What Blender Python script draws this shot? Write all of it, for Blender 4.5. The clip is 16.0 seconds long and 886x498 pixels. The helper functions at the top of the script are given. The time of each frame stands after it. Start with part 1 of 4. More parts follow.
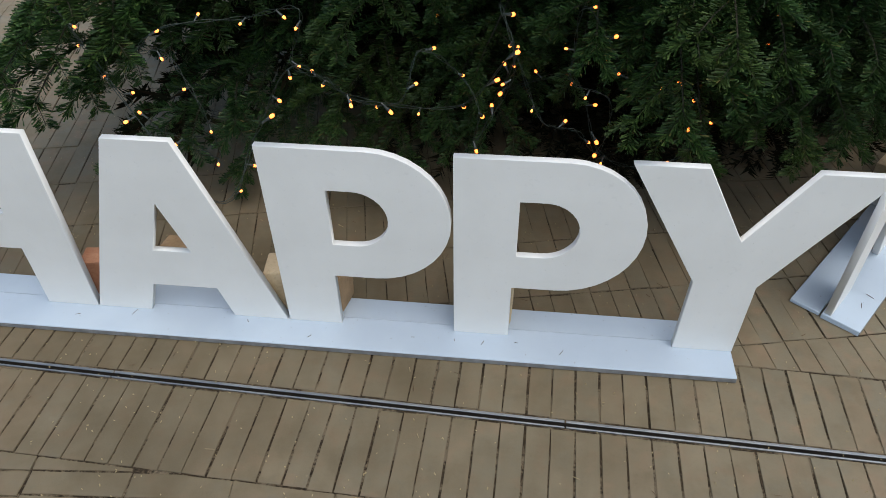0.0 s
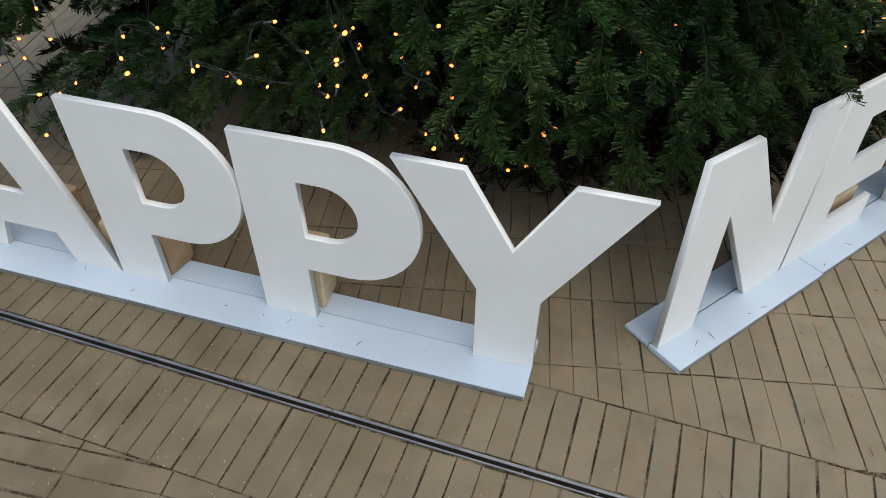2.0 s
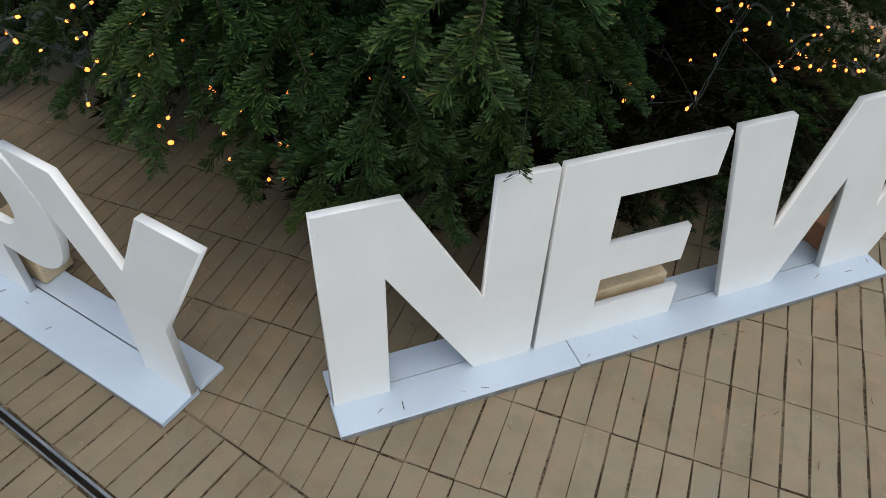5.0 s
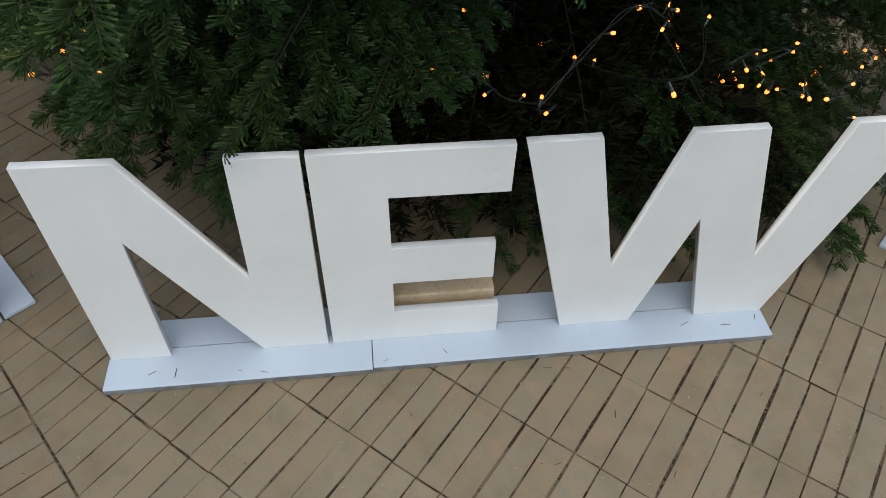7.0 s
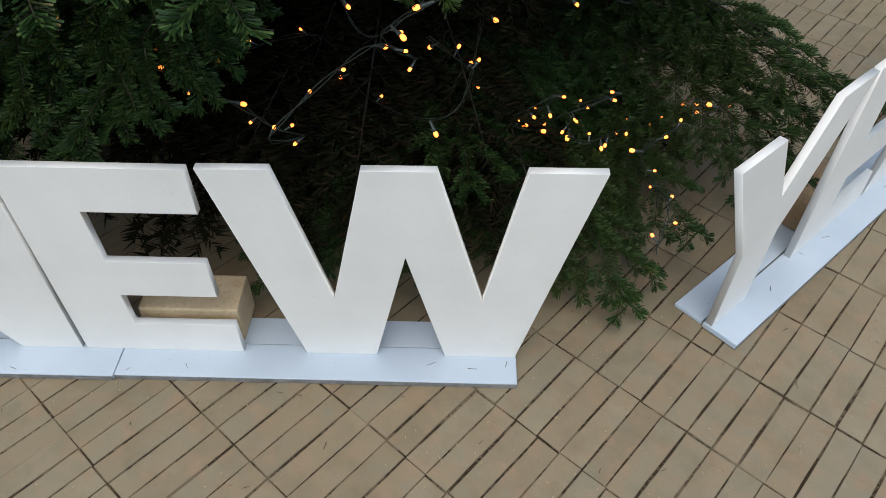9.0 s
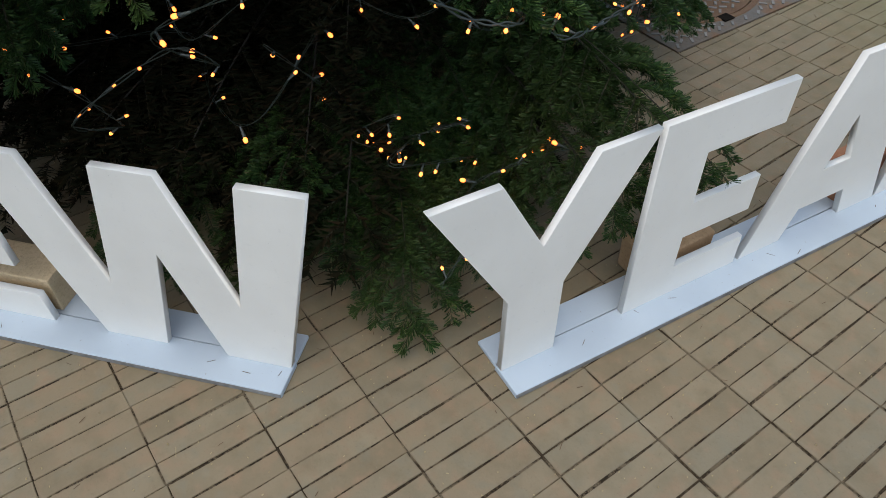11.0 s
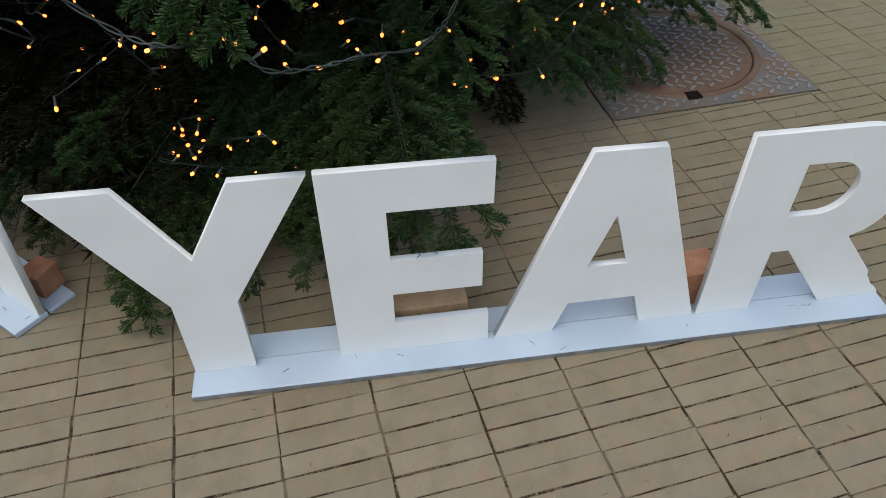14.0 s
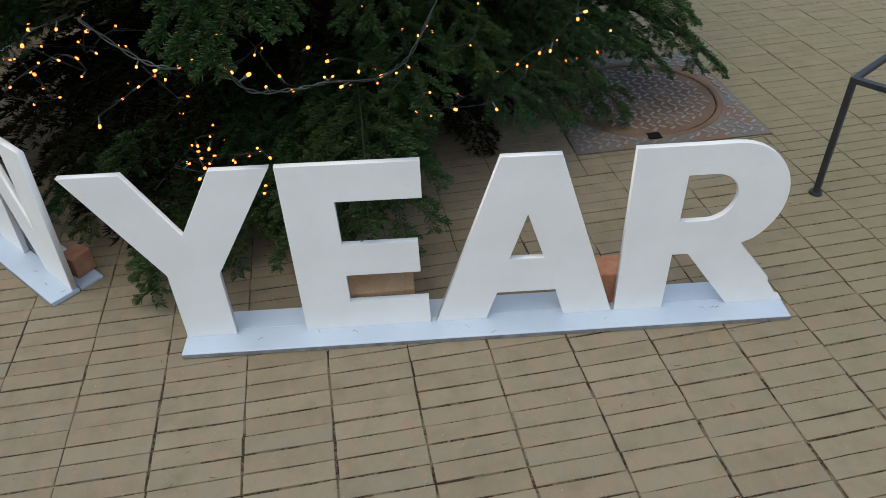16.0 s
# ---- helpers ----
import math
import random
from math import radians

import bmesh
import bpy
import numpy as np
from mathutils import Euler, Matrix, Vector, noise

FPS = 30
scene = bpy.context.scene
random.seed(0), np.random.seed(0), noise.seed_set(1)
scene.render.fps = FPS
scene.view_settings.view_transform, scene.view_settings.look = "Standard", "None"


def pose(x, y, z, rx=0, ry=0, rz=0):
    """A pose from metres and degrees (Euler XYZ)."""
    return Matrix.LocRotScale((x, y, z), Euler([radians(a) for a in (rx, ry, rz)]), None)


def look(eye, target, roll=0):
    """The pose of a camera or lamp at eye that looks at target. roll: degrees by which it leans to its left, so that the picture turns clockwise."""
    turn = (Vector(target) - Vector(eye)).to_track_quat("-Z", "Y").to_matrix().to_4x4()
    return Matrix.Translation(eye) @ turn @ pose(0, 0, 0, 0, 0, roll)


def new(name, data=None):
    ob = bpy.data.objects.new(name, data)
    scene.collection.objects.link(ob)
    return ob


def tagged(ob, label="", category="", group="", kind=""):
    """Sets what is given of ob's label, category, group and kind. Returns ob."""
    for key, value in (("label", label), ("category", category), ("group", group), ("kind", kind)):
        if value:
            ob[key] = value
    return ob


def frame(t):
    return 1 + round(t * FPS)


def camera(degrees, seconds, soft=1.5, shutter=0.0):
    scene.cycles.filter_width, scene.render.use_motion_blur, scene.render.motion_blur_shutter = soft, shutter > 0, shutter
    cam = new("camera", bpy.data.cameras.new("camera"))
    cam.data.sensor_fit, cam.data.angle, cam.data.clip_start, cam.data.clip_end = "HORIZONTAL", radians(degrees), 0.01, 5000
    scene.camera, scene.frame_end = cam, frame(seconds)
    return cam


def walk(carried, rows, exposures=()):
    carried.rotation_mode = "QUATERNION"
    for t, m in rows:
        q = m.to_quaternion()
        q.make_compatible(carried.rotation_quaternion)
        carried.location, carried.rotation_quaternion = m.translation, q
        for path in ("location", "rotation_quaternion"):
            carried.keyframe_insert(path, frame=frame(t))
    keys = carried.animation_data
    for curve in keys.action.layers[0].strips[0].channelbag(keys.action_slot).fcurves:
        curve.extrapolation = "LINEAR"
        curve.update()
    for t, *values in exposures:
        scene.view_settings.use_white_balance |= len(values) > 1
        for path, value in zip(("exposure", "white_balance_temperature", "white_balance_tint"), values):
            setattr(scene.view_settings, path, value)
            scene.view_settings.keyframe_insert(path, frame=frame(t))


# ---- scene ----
cam = camera(62.4, 16.0, 0.65)
EXPOSURES = [(0.0, 0.47, 6800, 5), (2, 0.46, 6850, 5), (3.5, 0.52, 6850, 5), (6.5, 0.26, 6750, 5), (9, 0.50, 6850, 5), (12, 0.30, 6700, 5), (16, 0.36, 6650, 5)]
PATH = [
    (0, (0.143, 0.009, 1.565), (0.234, 1.504, 0.239), -0.9),
    (0.5, (0.312, 0.054, 1.553), (0.364, 1.511, 0.184), -2.2),
    (1, (0.525, 0.026, 1.566), (0.408, 1.489, 0.207), -1.5),
    (1.5, (0.759, -0.002, 1.568), (0.591, 1.45, 0.203), -1.4),
    (2, (0.922, 0.045, 1.534), (0.742, 1.513, 0.187), -0.2),
    (2.5, (1.098, 0.136, 1.528), (0.875, 1.566, 0.147), 1.1),
    (3, (1.223, 0.201, 1.522), (0.949, 1.602, 0.121), 1.3),
    (3.5, (1.465, 0.232, 1.531), (0.993, 1.595, 0.146), 0.4),
    (4, (1.647, 0.296, 1.518), (1.2, 1.685, 0.149), 0.5),
    (4.2, (1.695, 0.348, 1.51), (1.253, 1.745, 0.148), 1.0),
    (6.3, (2.355, 0.797, 1.519), (1.702, 2.016, 0.074), 0.6),
    (6.5, (2.422, 0.851, 1.502), (1.752, 2.069, 0.064), 0.1),
    (7, (2.533, 1.005, 1.498), (1.765, 2.127, 0.032), 1.7),
    (7.5, (2.645, 1.114, 1.515), (1.816, 2.184, 0.042), -0.3),
    (8, (2.878, 1.24, 1.528), (1.951, 2.258, 0.078), -0.4),
    (8.5, (3.076, 1.336, 1.537), (2.118, 2.369, 0.117), -1.6),
    (9, (3.176, 1.517, 1.529), (2.204, 2.541, 0.113), 0.1),
    (9.2, (3.201, 1.586, 1.528), (2.219, 2.579, 0.096), 1.1),
    (11.3, (3.727, 2.292, 1.564), (2.519, 3.026, 0.149), 0.0),
    (11.5, (3.735, 2.38, 1.569), (2.524, 3.087, 0.143), 1.1),
    (12, (3.782, 2.545, 1.577), (2.562, 3.201, 0.134), -0.2),
    (12.5, (3.919, 2.743, 1.593), (2.598, 3.258, 0.182), -0.1),
    (13, (4.067, 2.93, 1.586), (2.728, 3.382, 0.171), -1.1),
    (13.5, (4.113, 3.097, 1.581), (2.711, 3.526, 0.221), 0.2),
    (14, (4.153, 3.254, 1.6), (2.749, 3.591, 0.215), -0.4),
    (14.5, (4.255, 3.403, 1.629), (2.822, 3.624, 0.251), -0.6),
    (15, (4.428, 3.547, 1.647), (2.943, 3.709, 0.317), -1.8),
    (15.5, (4.546, 3.566, 1.663), (3.02, 3.764, 0.386), -2.0),
    (16, (4.645, 3.509, 1.69), (3.091, 3.703, 0.446), -2.5),
]
walk(cam, [(t, look(eye, target, roll)) for t, eye, target, roll in PATH], EXPOSURES)

# ---- light ----
SUN_EL, SUN_AZ = radians(68), radians(140)
world = bpy.data.worlds.new("sky")
world.use_nodes = True
scene.world = world
wn = world.node_tree.nodes
sky = wn.new("ShaderNodeTexSky")
sky.sky_type = "NISHITA"
sky.sun_disc = False
sky.sun_elevation, sky.sun_rotation = SUN_EL, SUN_AZ
sky.air_density, sky.dust_density, sky.ozone_density = 1.0, 1.6, 1.6
wn["Background"].inputs["Strength"].default_value = 0.15
world.node_tree.links.new(sky.outputs[0], wn["Background"].inputs["Color"])
sun = new("sun", bpy.data.lights.new("sun", "SUN"))
sun.data.energy, sun.data.angle, sun.data.color = 1.35, radians(75), (1.0, 0.98, 0.95)
sun_way = Vector((math.sin(SUN_AZ) * math.cos(SUN_EL), math.cos(SUN_AZ) * math.cos(SUN_EL), math.sin(SUN_EL)))
sun.matrix_world = look(sun_way * 30, (0, 0, 0))


# ---- materials ----
class Mat:
    """A small builder for node materials."""

    def __init__(self, name, rough=0.6, metal=0.0, spec=0.5):
        self.m = bpy.data.materials.new(name)
        self.m.use_nodes = True
        self.t = self.m.node_tree
        self.b = self.t.nodes["Principled BSDF"]
        self.b.inputs["Roughness"].default_value = rough
        self.b.inputs["Metallic"].default_value = metal
        self.b.inputs["Specular IOR Level"].default_value = spec
        self.co = self.t.nodes.new("ShaderNodeTexCoord").outputs["Object"]

    def node(self, kind, **values):
        n = self.t.nodes.new(kind)
        for k, v in values.items():
            n.inputs[k].default_value = v
        return n

    def link(self, a, b):
        self.t.links.new(a, b)

    def world_co(self):
        self.co = self.t.nodes.new("ShaderNodeNewGeometry").outputs["Position"]

    def noise(self, scale, detail=4.0, rough=0.55):
        n = self.node("ShaderNodeTexNoise", Scale=scale, Detail=detail, Roughness=rough)
        self.link(self.co, n.inputs["Vector"])
        return n.outputs["Fac"]

    def ramp(self, fac, *stops):
        r = self.t.nodes.new("ShaderNodeValToRGB")
        e = r.color_ramp.elements
        e[0].position, e[1].position = stops[0][0], stops[-1][0]
        e[0].color, e[1].color = (*stops[0][1], 1), (*stops[-1][1], 1)
        for p, c in stops[1:-1]:
            e.new(p).color = (*c, 1)
        self.link(fac, r.inputs["Fac"])
        return r.outputs["Color"]

    def mix(self, fac, a, b, blend="MIX"):
        n = self.t.nodes.new("ShaderNodeMix")
        n.data_type, n.blend_type = "RGBA", blend
        for sock, v in ((n.inputs[0], fac), (n.inputs[6], a), (n.inputs[7], b)):
            if isinstance(v, bpy.types.NodeSocket):
                self.link(v, sock)
            else:
                sock.default_value = (*v, 1) if isinstance(v, tuple) else v
        return n.outputs[2]

    def maths(self, op, a, b=0.0):
        n = self.t.nodes.new("ShaderNodeMath")
        n.operation = op
        for sock, v in ((n.inputs[0], a), (n.inputs[1], b)):
            if isinstance(v, bpy.types.NodeSocket):
                self.link(v, sock)
            else:
                sock.default_value = v
        return n.outputs[0]

    def span(self, v, a, b, c, d):
        n = self.node("ShaderNodeMapRange")
        for i, x in zip(range(1, 5), (a, b, c, d)):
            n.inputs[i].default_value = x
        self.link(v, n.inputs[0])
        return n.outputs[0]

    def bump(self, fac, strength, distance):
        n = self.node("ShaderNodeBump", Strength=strength, Distance=distance)
        self.link(fac, n.inputs["Height"])
        self.link(n.outputs[0], self.b.inputs["Normal"])

    def colour(self, c):
        if isinstance(c, tuple):
            self.b.inputs["Base Color"].default_value = (*c, 1)
        else:
            self.link(c, self.b.inputs["Base Color"])

    def rough(self, v):
        self.link(v, self.b.inputs["Roughness"])

    def each(self):
        """A random value for each object or loose piece."""
        o = self.t.nodes.new("ShaderNodeObjectInfo").outputs["Random"]
        g = self.t.nodes.new("ShaderNodeNewGeometry").outputs["Random Per Island"]
        return self.maths("FRACT", self.maths("ADD", o, g))


def paint_material():
    k = Mat("white_paint", 0.42)
    big, fine, speck = k.noise(5, 3), k.noise(60, 4), k.noise(190, 2)
    c = k.ramp(big, (0.3, (0.725, 0.705, 0.67)), (0.7, (0.785, 0.765, 0.73)))
    c = k.mix(k.span(fine, 0.62, 0.78, 0, 0.35), c, (0.62, 0.61, 0.58))
    c = k.mix(k.span(speck, 0.74, 0.79, 0, 0.5), c, (0.33, 0.30, 0.26))
    k.colour(c)
    k.rough(k.span(big, 0.3, 0.7, 0.36, 0.5))
    k.bump(fine, 0.12, 0.002)
    return k.m


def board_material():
    k = Mat("sky_tinted_board", 0.3)
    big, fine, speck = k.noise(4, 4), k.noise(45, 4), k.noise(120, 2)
    # white planks; the blue of the sky is put into their base colour
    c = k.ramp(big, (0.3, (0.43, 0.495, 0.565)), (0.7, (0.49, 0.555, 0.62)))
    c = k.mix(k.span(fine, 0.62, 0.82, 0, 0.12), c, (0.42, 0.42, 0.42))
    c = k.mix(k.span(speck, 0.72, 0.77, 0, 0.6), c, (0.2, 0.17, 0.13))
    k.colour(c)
    k.rough(k.span(big, 0.2, 0.8, 0.34, 0.42))
    k.bump(fine, 0.1, 0.002)
    return k.m


def raw_edge_material():
    k = Mat("grey_edge", 0.7)
    c = k.ramp(k.noise(30, 4), (0.3, (0.13, 0.125, 0.12)), (0.7, (0.24, 0.235, 0.23)))
    k.colour(c)
    return k.m


def brick_material():
    k = Mat("clinker", 0.75, spec=0.35)
    r = k.each()
    k.world_co()
    big, mid, blot, fine = k.noise(1.1, 3), k.noise(9, 5, 0.6), k.noise(17, 3, 0.5), k.noise(140, 4, 0.7)
    c = k.ramp(r, (0.0, (0.207, 0.155, 0.092)), (0.25, (0.234, 0.183, 0.113)), (0.5, (0.211, 0.173, 0.113)), (0.75, (0.254, 0.198, 0.123)), (1.0, (0.231, 0.169, 0.102)))
    c = k.mix(k.span(big, 0.35, 0.65, 0.0, 0.45), c, (0.230, 0.192, 0.126))
    c = k.mix(k.span(blot, 0.52, 0.70, 0.0, 0.75), c, (0.266, 0.180, 0.110))
    c = k.mix(k.span(blot, 0.30, 0.45, 0.45, 0.0), c, (0.196, 0.179, 0.129))
    c = k.mix(k.span(mid, 0.48, 0.78, 0.0, 0.6), c, (0.148, 0.116, 0.069))
    c = k.mix(k.span(mid, 0.2, 0.38, 0.5, 0.0), c, (0.313, 0.253, 0.164))
    c = k.mix(k.span(fine, 0.58, 0.75, 0.0, 0.4), c, (0.124, 0.093, 0.055))
    c = k.mix(k.span(fine, 0.25, 0.38, 0.3, 0.0), c, (0.320, 0.263, 0.175))
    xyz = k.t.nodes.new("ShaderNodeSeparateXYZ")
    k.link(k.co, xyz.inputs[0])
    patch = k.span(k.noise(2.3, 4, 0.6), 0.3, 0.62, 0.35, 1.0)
    # browner and darker towards low x, in patches, fading out above y = 1.9
    brown_zone = k.maths("MULTIPLY", k.maths("MULTIPLY", k.span(xyz.outputs[0], 2.1, 0.1, 0.0, 0.85), k.span(xyz.outputs[1], 2.6, 1.9, 0.0, 1.0)), patch)
    c = k.mix(brown_zone, c, (0.100, 0.074, 0.039))
    algae = k.maths("MULTIPLY", k.span(xyz.outputs[1], 4.5, 5.6, 0.0, 0.85), patch)
    c = k.mix(algae, c, (0.215, 0.185, 0.092))
    k.colour(c)
    k.rough(k.span(mid, 0.3, 0.7, 0.55, 0.85))
    k.bump(k.maths("ADD", fine, k.maths("MULTIPLY", mid, 1.5)), 0.4, 0.0028)
    return k.m


def joint_material():
    k = Mat("joint_sand", 0.95, spec=0.2)
    k.world_co()
    mid, crumb, fine = k.noise(11, 4), k.noise(150, 3, 0.6), k.noise(300, 3, 0.7)
    c = k.ramp(crumb, (0.34, (0.024, 0.017, 0.010)), (0.52, (0.050, 0.034, 0.019)), (0.72, (0.110, 0.078, 0.045)))
    full = k.span(k.maths("ADD", mid, k.maths("MULTIPLY", crumb, 0.45)), 0.69, 0.82, 0.0, 0.9)
    c = k.mix(full, c, (0.185, 0.142, 0.092))
    c = k.mix(k.span(fine, 0.58, 0.72, 0.0, 0.6), c, (0.24, 0.18, 0.115))
    k.colour(c)
    k.bump(k.maths("ADD", fine, crumb), 0.9, 0.004)
    return k.m


def ground_material():
    """Distant paving: the same clinkers, drawn by a brick pattern where they stay far off."""
    k = Mat("far_paving", 0.85)
    k.world_co()
    b = k.node("ShaderNodeTexBrick", Scale=1.0)
    b.offset, b.squash = 0.0, 1.0
    for name, v in (("Brick Width", 0.25), ("Row Height", 0.0645), ("Mortar Size", 0.004)):
        b.inputs[name].default_value = v
    b.inputs["Color1"].default_value, b.inputs["Color2"].default_value = (0.18, 0.147, 0.10, 1), (0.20, 0.16, 0.11, 1)
    b.inputs["Mortar"].default_value = (0.05, 0.035, 0.02, 1)
    k.link(k.co, b.inputs["Vector"])
    k.colour(k.mix(k.span(k.noise(0.7), 0.4, 0.7, 0, 0.4), b.outputs["Color"], (0.16, 0.135, 0.1)))
    return k.m


def steel_material():
    k = Mat("galvanised_steel", 0.35, 1.0)
    mid, fine = k.noise(14, 4), k.noise(120, 3)
    c = k.ramp(mid, (0.3, (0.27, 0.27, 0.27)), (0.7, (0.38, 0.38, 0.37)))
    k.colour(k.mix(k.span(fine, 0.6, 0.75, 0, 0.35), c, (0.22, 0.19, 0.16)))
    k.rough(k.span(mid, 0.3, 0.7, 0.42, 0.55))
    return k.m


def plain_material(name, a, b, scale=8.0, rough=0.7, metal=0.0, bump=0.2, spec=0.5):
    k = Mat(name, rough, metal, spec)
    k.world_co()
    mid, fine = k.noise(scale, 4), k.noise(scale * 12, 4)
    c = k.mix(k.span(fine, 0.5, 0.75, 0, 0.5), k.ramp(mid, (0.3, a), (0.7, b)), tuple(x * 0.6 for x in a))
    k.colour(c)
    k.bump(fine, bump, 0.003)
    return k.m


def iron_material():
    k = Mat("cast_iron", 0.6, 0.3)
    k.world_co()
    mid, fine = k.noise(5, 5, 0.65), k.noise(90, 4)
    c = k.ramp(mid, (0.35, (0.17, 0.15, 0.13)), (0.5, (0.19, 0.155, 0.12)), (0.62, (0.22, 0.12, 0.06)), (0.75, (0.17, 0.09, 0.045)))
    k.colour(k.mix(k.span(fine, 0.5, 0.7, 0, 0.5), c, (0.10, 0.085, 0.07)))
    k.bump(fine, 0.4, 0.003)
    return k.m


def needle_material():
    k = Mat("fir_needles", 0.45, spec=0.14)
    r = k.t.nodes.new("ShaderNodeNewGeometry").outputs["Random Per Island"]
    o = k.t.nodes.new("ShaderNodeObjectInfo").outputs["Random"]
    k.world_co()
    big = k.noise(2.2, 2)
    c = k.ramp(r, (0.0, (0.010, 0.026, 0.007)), (0.45, (0.020, 0.048, 0.012)), (0.8, (0.044, 0.093, 0.022)), (0.97, (0.090, 0.137, 0.037)), (1.0, (0.122, 0.081, 0.029)))
    c = k.mix(k.span(big, 0.45, 0.7, 0, 0.55), c, (0.054, 0.071, 0.017))
    c = k.mix(k.span(o, 0.0, 1.0, 0.0, 0.35), c, (0.018, 0.049, 0.020))
    k.colour(c)
    return k.m


def shaded_needle_material():
    """Inner twigs' needles, with the crown's shade put into their dark brown colour."""
    k = Mat("shaded_needles", 0.8, spec=0.05)
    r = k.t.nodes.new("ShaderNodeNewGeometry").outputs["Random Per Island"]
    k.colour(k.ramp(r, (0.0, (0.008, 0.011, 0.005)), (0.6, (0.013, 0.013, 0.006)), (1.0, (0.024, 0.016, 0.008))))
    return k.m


def glow_material():
    k = Mat("warm_led", 0.3)
    k.colour((1.0, 0.6, 0.2))
    k.b.inputs["Emission Color"].default_value = (1.0, 0.205, 0.035, 1)
    k.b.inputs["Emission Strength"].default_value = 2.5
    return k.m


PAINT, BOARD, EDGE = paint_material(), board_material(), raw_edge_material()
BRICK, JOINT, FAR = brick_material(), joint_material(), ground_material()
STEEL, IRON, NEEDLE, GLOW = steel_material(), iron_material(), needle_material(), glow_material()
SHADED_NEEDLE = shaded_needle_material()
BARK = plain_material("fir_bark", (0.012, 0.010, 0.006), (0.026, 0.020, 0.013), 14, 0.9, bump=0.6)
TWIG = plain_material("twig_bark", (0.022, 0.020, 0.010), (0.045, 0.036, 0.020), 30, 0.85)
WIRE = plain_material("green_cable", (0.024, 0.032, 0.027), (0.042, 0.050, 0.044), 30, 0.35)
DARK_WIRE = plain_material("dark_green_cable", (0.010, 0.018, 0.012), (0.016, 0.026, 0.018), 30, 0.5)
SOCKET = plain_material("clear_socket", (0.05, 0.06, 0.055), (0.09, 0.10, 0.09), 40, 0.25)
BLACK = plain_material("black_steel", (0.018, 0.018, 0.02), (0.03, 0.03, 0.032), 20, 0.45)
STUD = plain_material("worn_studs", (0.20, 0.19, 0.175), (0.30, 0.285, 0.26), 12, 0.55, 0.2)
RUST = plain_material("rusty_iron", (0.13, 0.070, 0.036), (0.21, 0.125, 0.07), 7, 0.75, 0.1, 0.5)
# near-black that puts the shade of slots into colour; also the strip connectors
DARK = plain_material("slot_shade_black", (0.008, 0.007, 0.006), (0.016, 0.013, 0.01), 20, 0.95, spec=0.05)
ORANGE = plain_material("orange_brick", (0.34, 0.13, 0.06), (0.46, 0.23, 0.13), 14, 0.85, bump=0.5)
SANDSTONE = plain_material("yellow_stone", (0.46, 0.34, 0.20), (0.60, 0.46, 0.29), 11, 0.85, bump=0.6)
BROWNSTONE = plain_material("brown_stone", (0.27, 0.17, 0.085), (0.42, 0.27, 0.15), 11, 0.85, bump=0.6)
STRAW = plain_material("dry_straw", (0.30, 0.22, 0.11), (0.42, 0.33, 0.18), 30, 0.8)
LITTER = plain_material("dead_needles", (0.09, 0.05, 0.025), (0.15, 0.085, 0.04), 30, 0.8)


# ---- builders ----
def mesh_of(name, verts, faces, material):
    me = bpy.data.meshes.new(name)
    me.from_pydata(verts, [], faces)
    me.materials.append(material)
    me.update()
    return me


def part(name, data, material=None, parent=None, label=""):
    """Links a bmesh or a mesh as one object, under a thing or a part."""
    if isinstance(data, bmesh.types.BMesh):
        me = bpy.data.meshes.new(name)
        data.to_mesh(me)
        data.free()
        me.materials.append(material)
    else:
        me = data
    ob = new(name, me)
    if parent is not None:
        ob.parent = parent
    return tagged(ob, label)


def empty(name, m, label, category, group="", kind=""):
    ob = new(name)
    ob.empty_display_size = 0.1
    ob.matrix_basis = m
    return tagged(ob, label, category, group, kind)


def box(x0, x1, y0, y1, z0, z1, bevel=0.0, segments=1):
    bm = bmesh.new()
    bmesh.ops.create_cube(bm, size=1.0, matrix=Matrix.Translation(((x0 + x1) / 2, (y0 + y1) / 2, (z0 + z1) / 2)) @ Matrix.Diagonal((x1 - x0, y1 - y0, z1 - z0, 1)))
    if bevel:
        bmesh.ops.bevel(bm, geom=bm.edges[:], offset=bevel, segments=segments, affect="EDGES", profile=0.6)
    return bm


def tube(points, radius, sides=6, taper=1.0):
    """A bent pipe through points, as a bmesh."""
    bm = bmesh.new()
    rings = []
    pts = [Vector(p) for p in points]
    for i, p in enumerate(pts):
        d = (pts[min(i + 1, len(pts) - 1)] - pts[max(i - 1, 0)]).normalized()
        a = d.orthogonal().normalized() if not rings else (last - last.dot(d) * d).normalized()
        last = a
        b = d.cross(a)
        r = radius * (1 + (taper - 1) * i / (len(pts) - 1))
        rings.append([bm.verts.new(p + r * (math.cos(t) * a + math.sin(t) * b)) for t in (2 * math.pi * k / sides for k in range(sides))])
    for u, v in zip(rings, rings[1:]):
        for k in range(sides):
            bm.faces.new((u[k], u[(k + 1) % sides], v[(k + 1) % sides], v[k]))
    bm.faces.new(rings[0][::-1])
    bm.faces.new(rings[-1])
    for f in bm.faces:
        f.smooth = len(f.verts) == 4
    return bm


# ---- letters ----
def arc(cx, cz, r, a0, a1, n=18, rx=None):
    return [(cx + (rx or r) * math.cos(radians(a0 + (a1 - a0) * i / n)), cz + r * math.sin(radians(a0 + (a1 - a0) * i / n))) for i in range(n + 1)]


CAP = 0.595


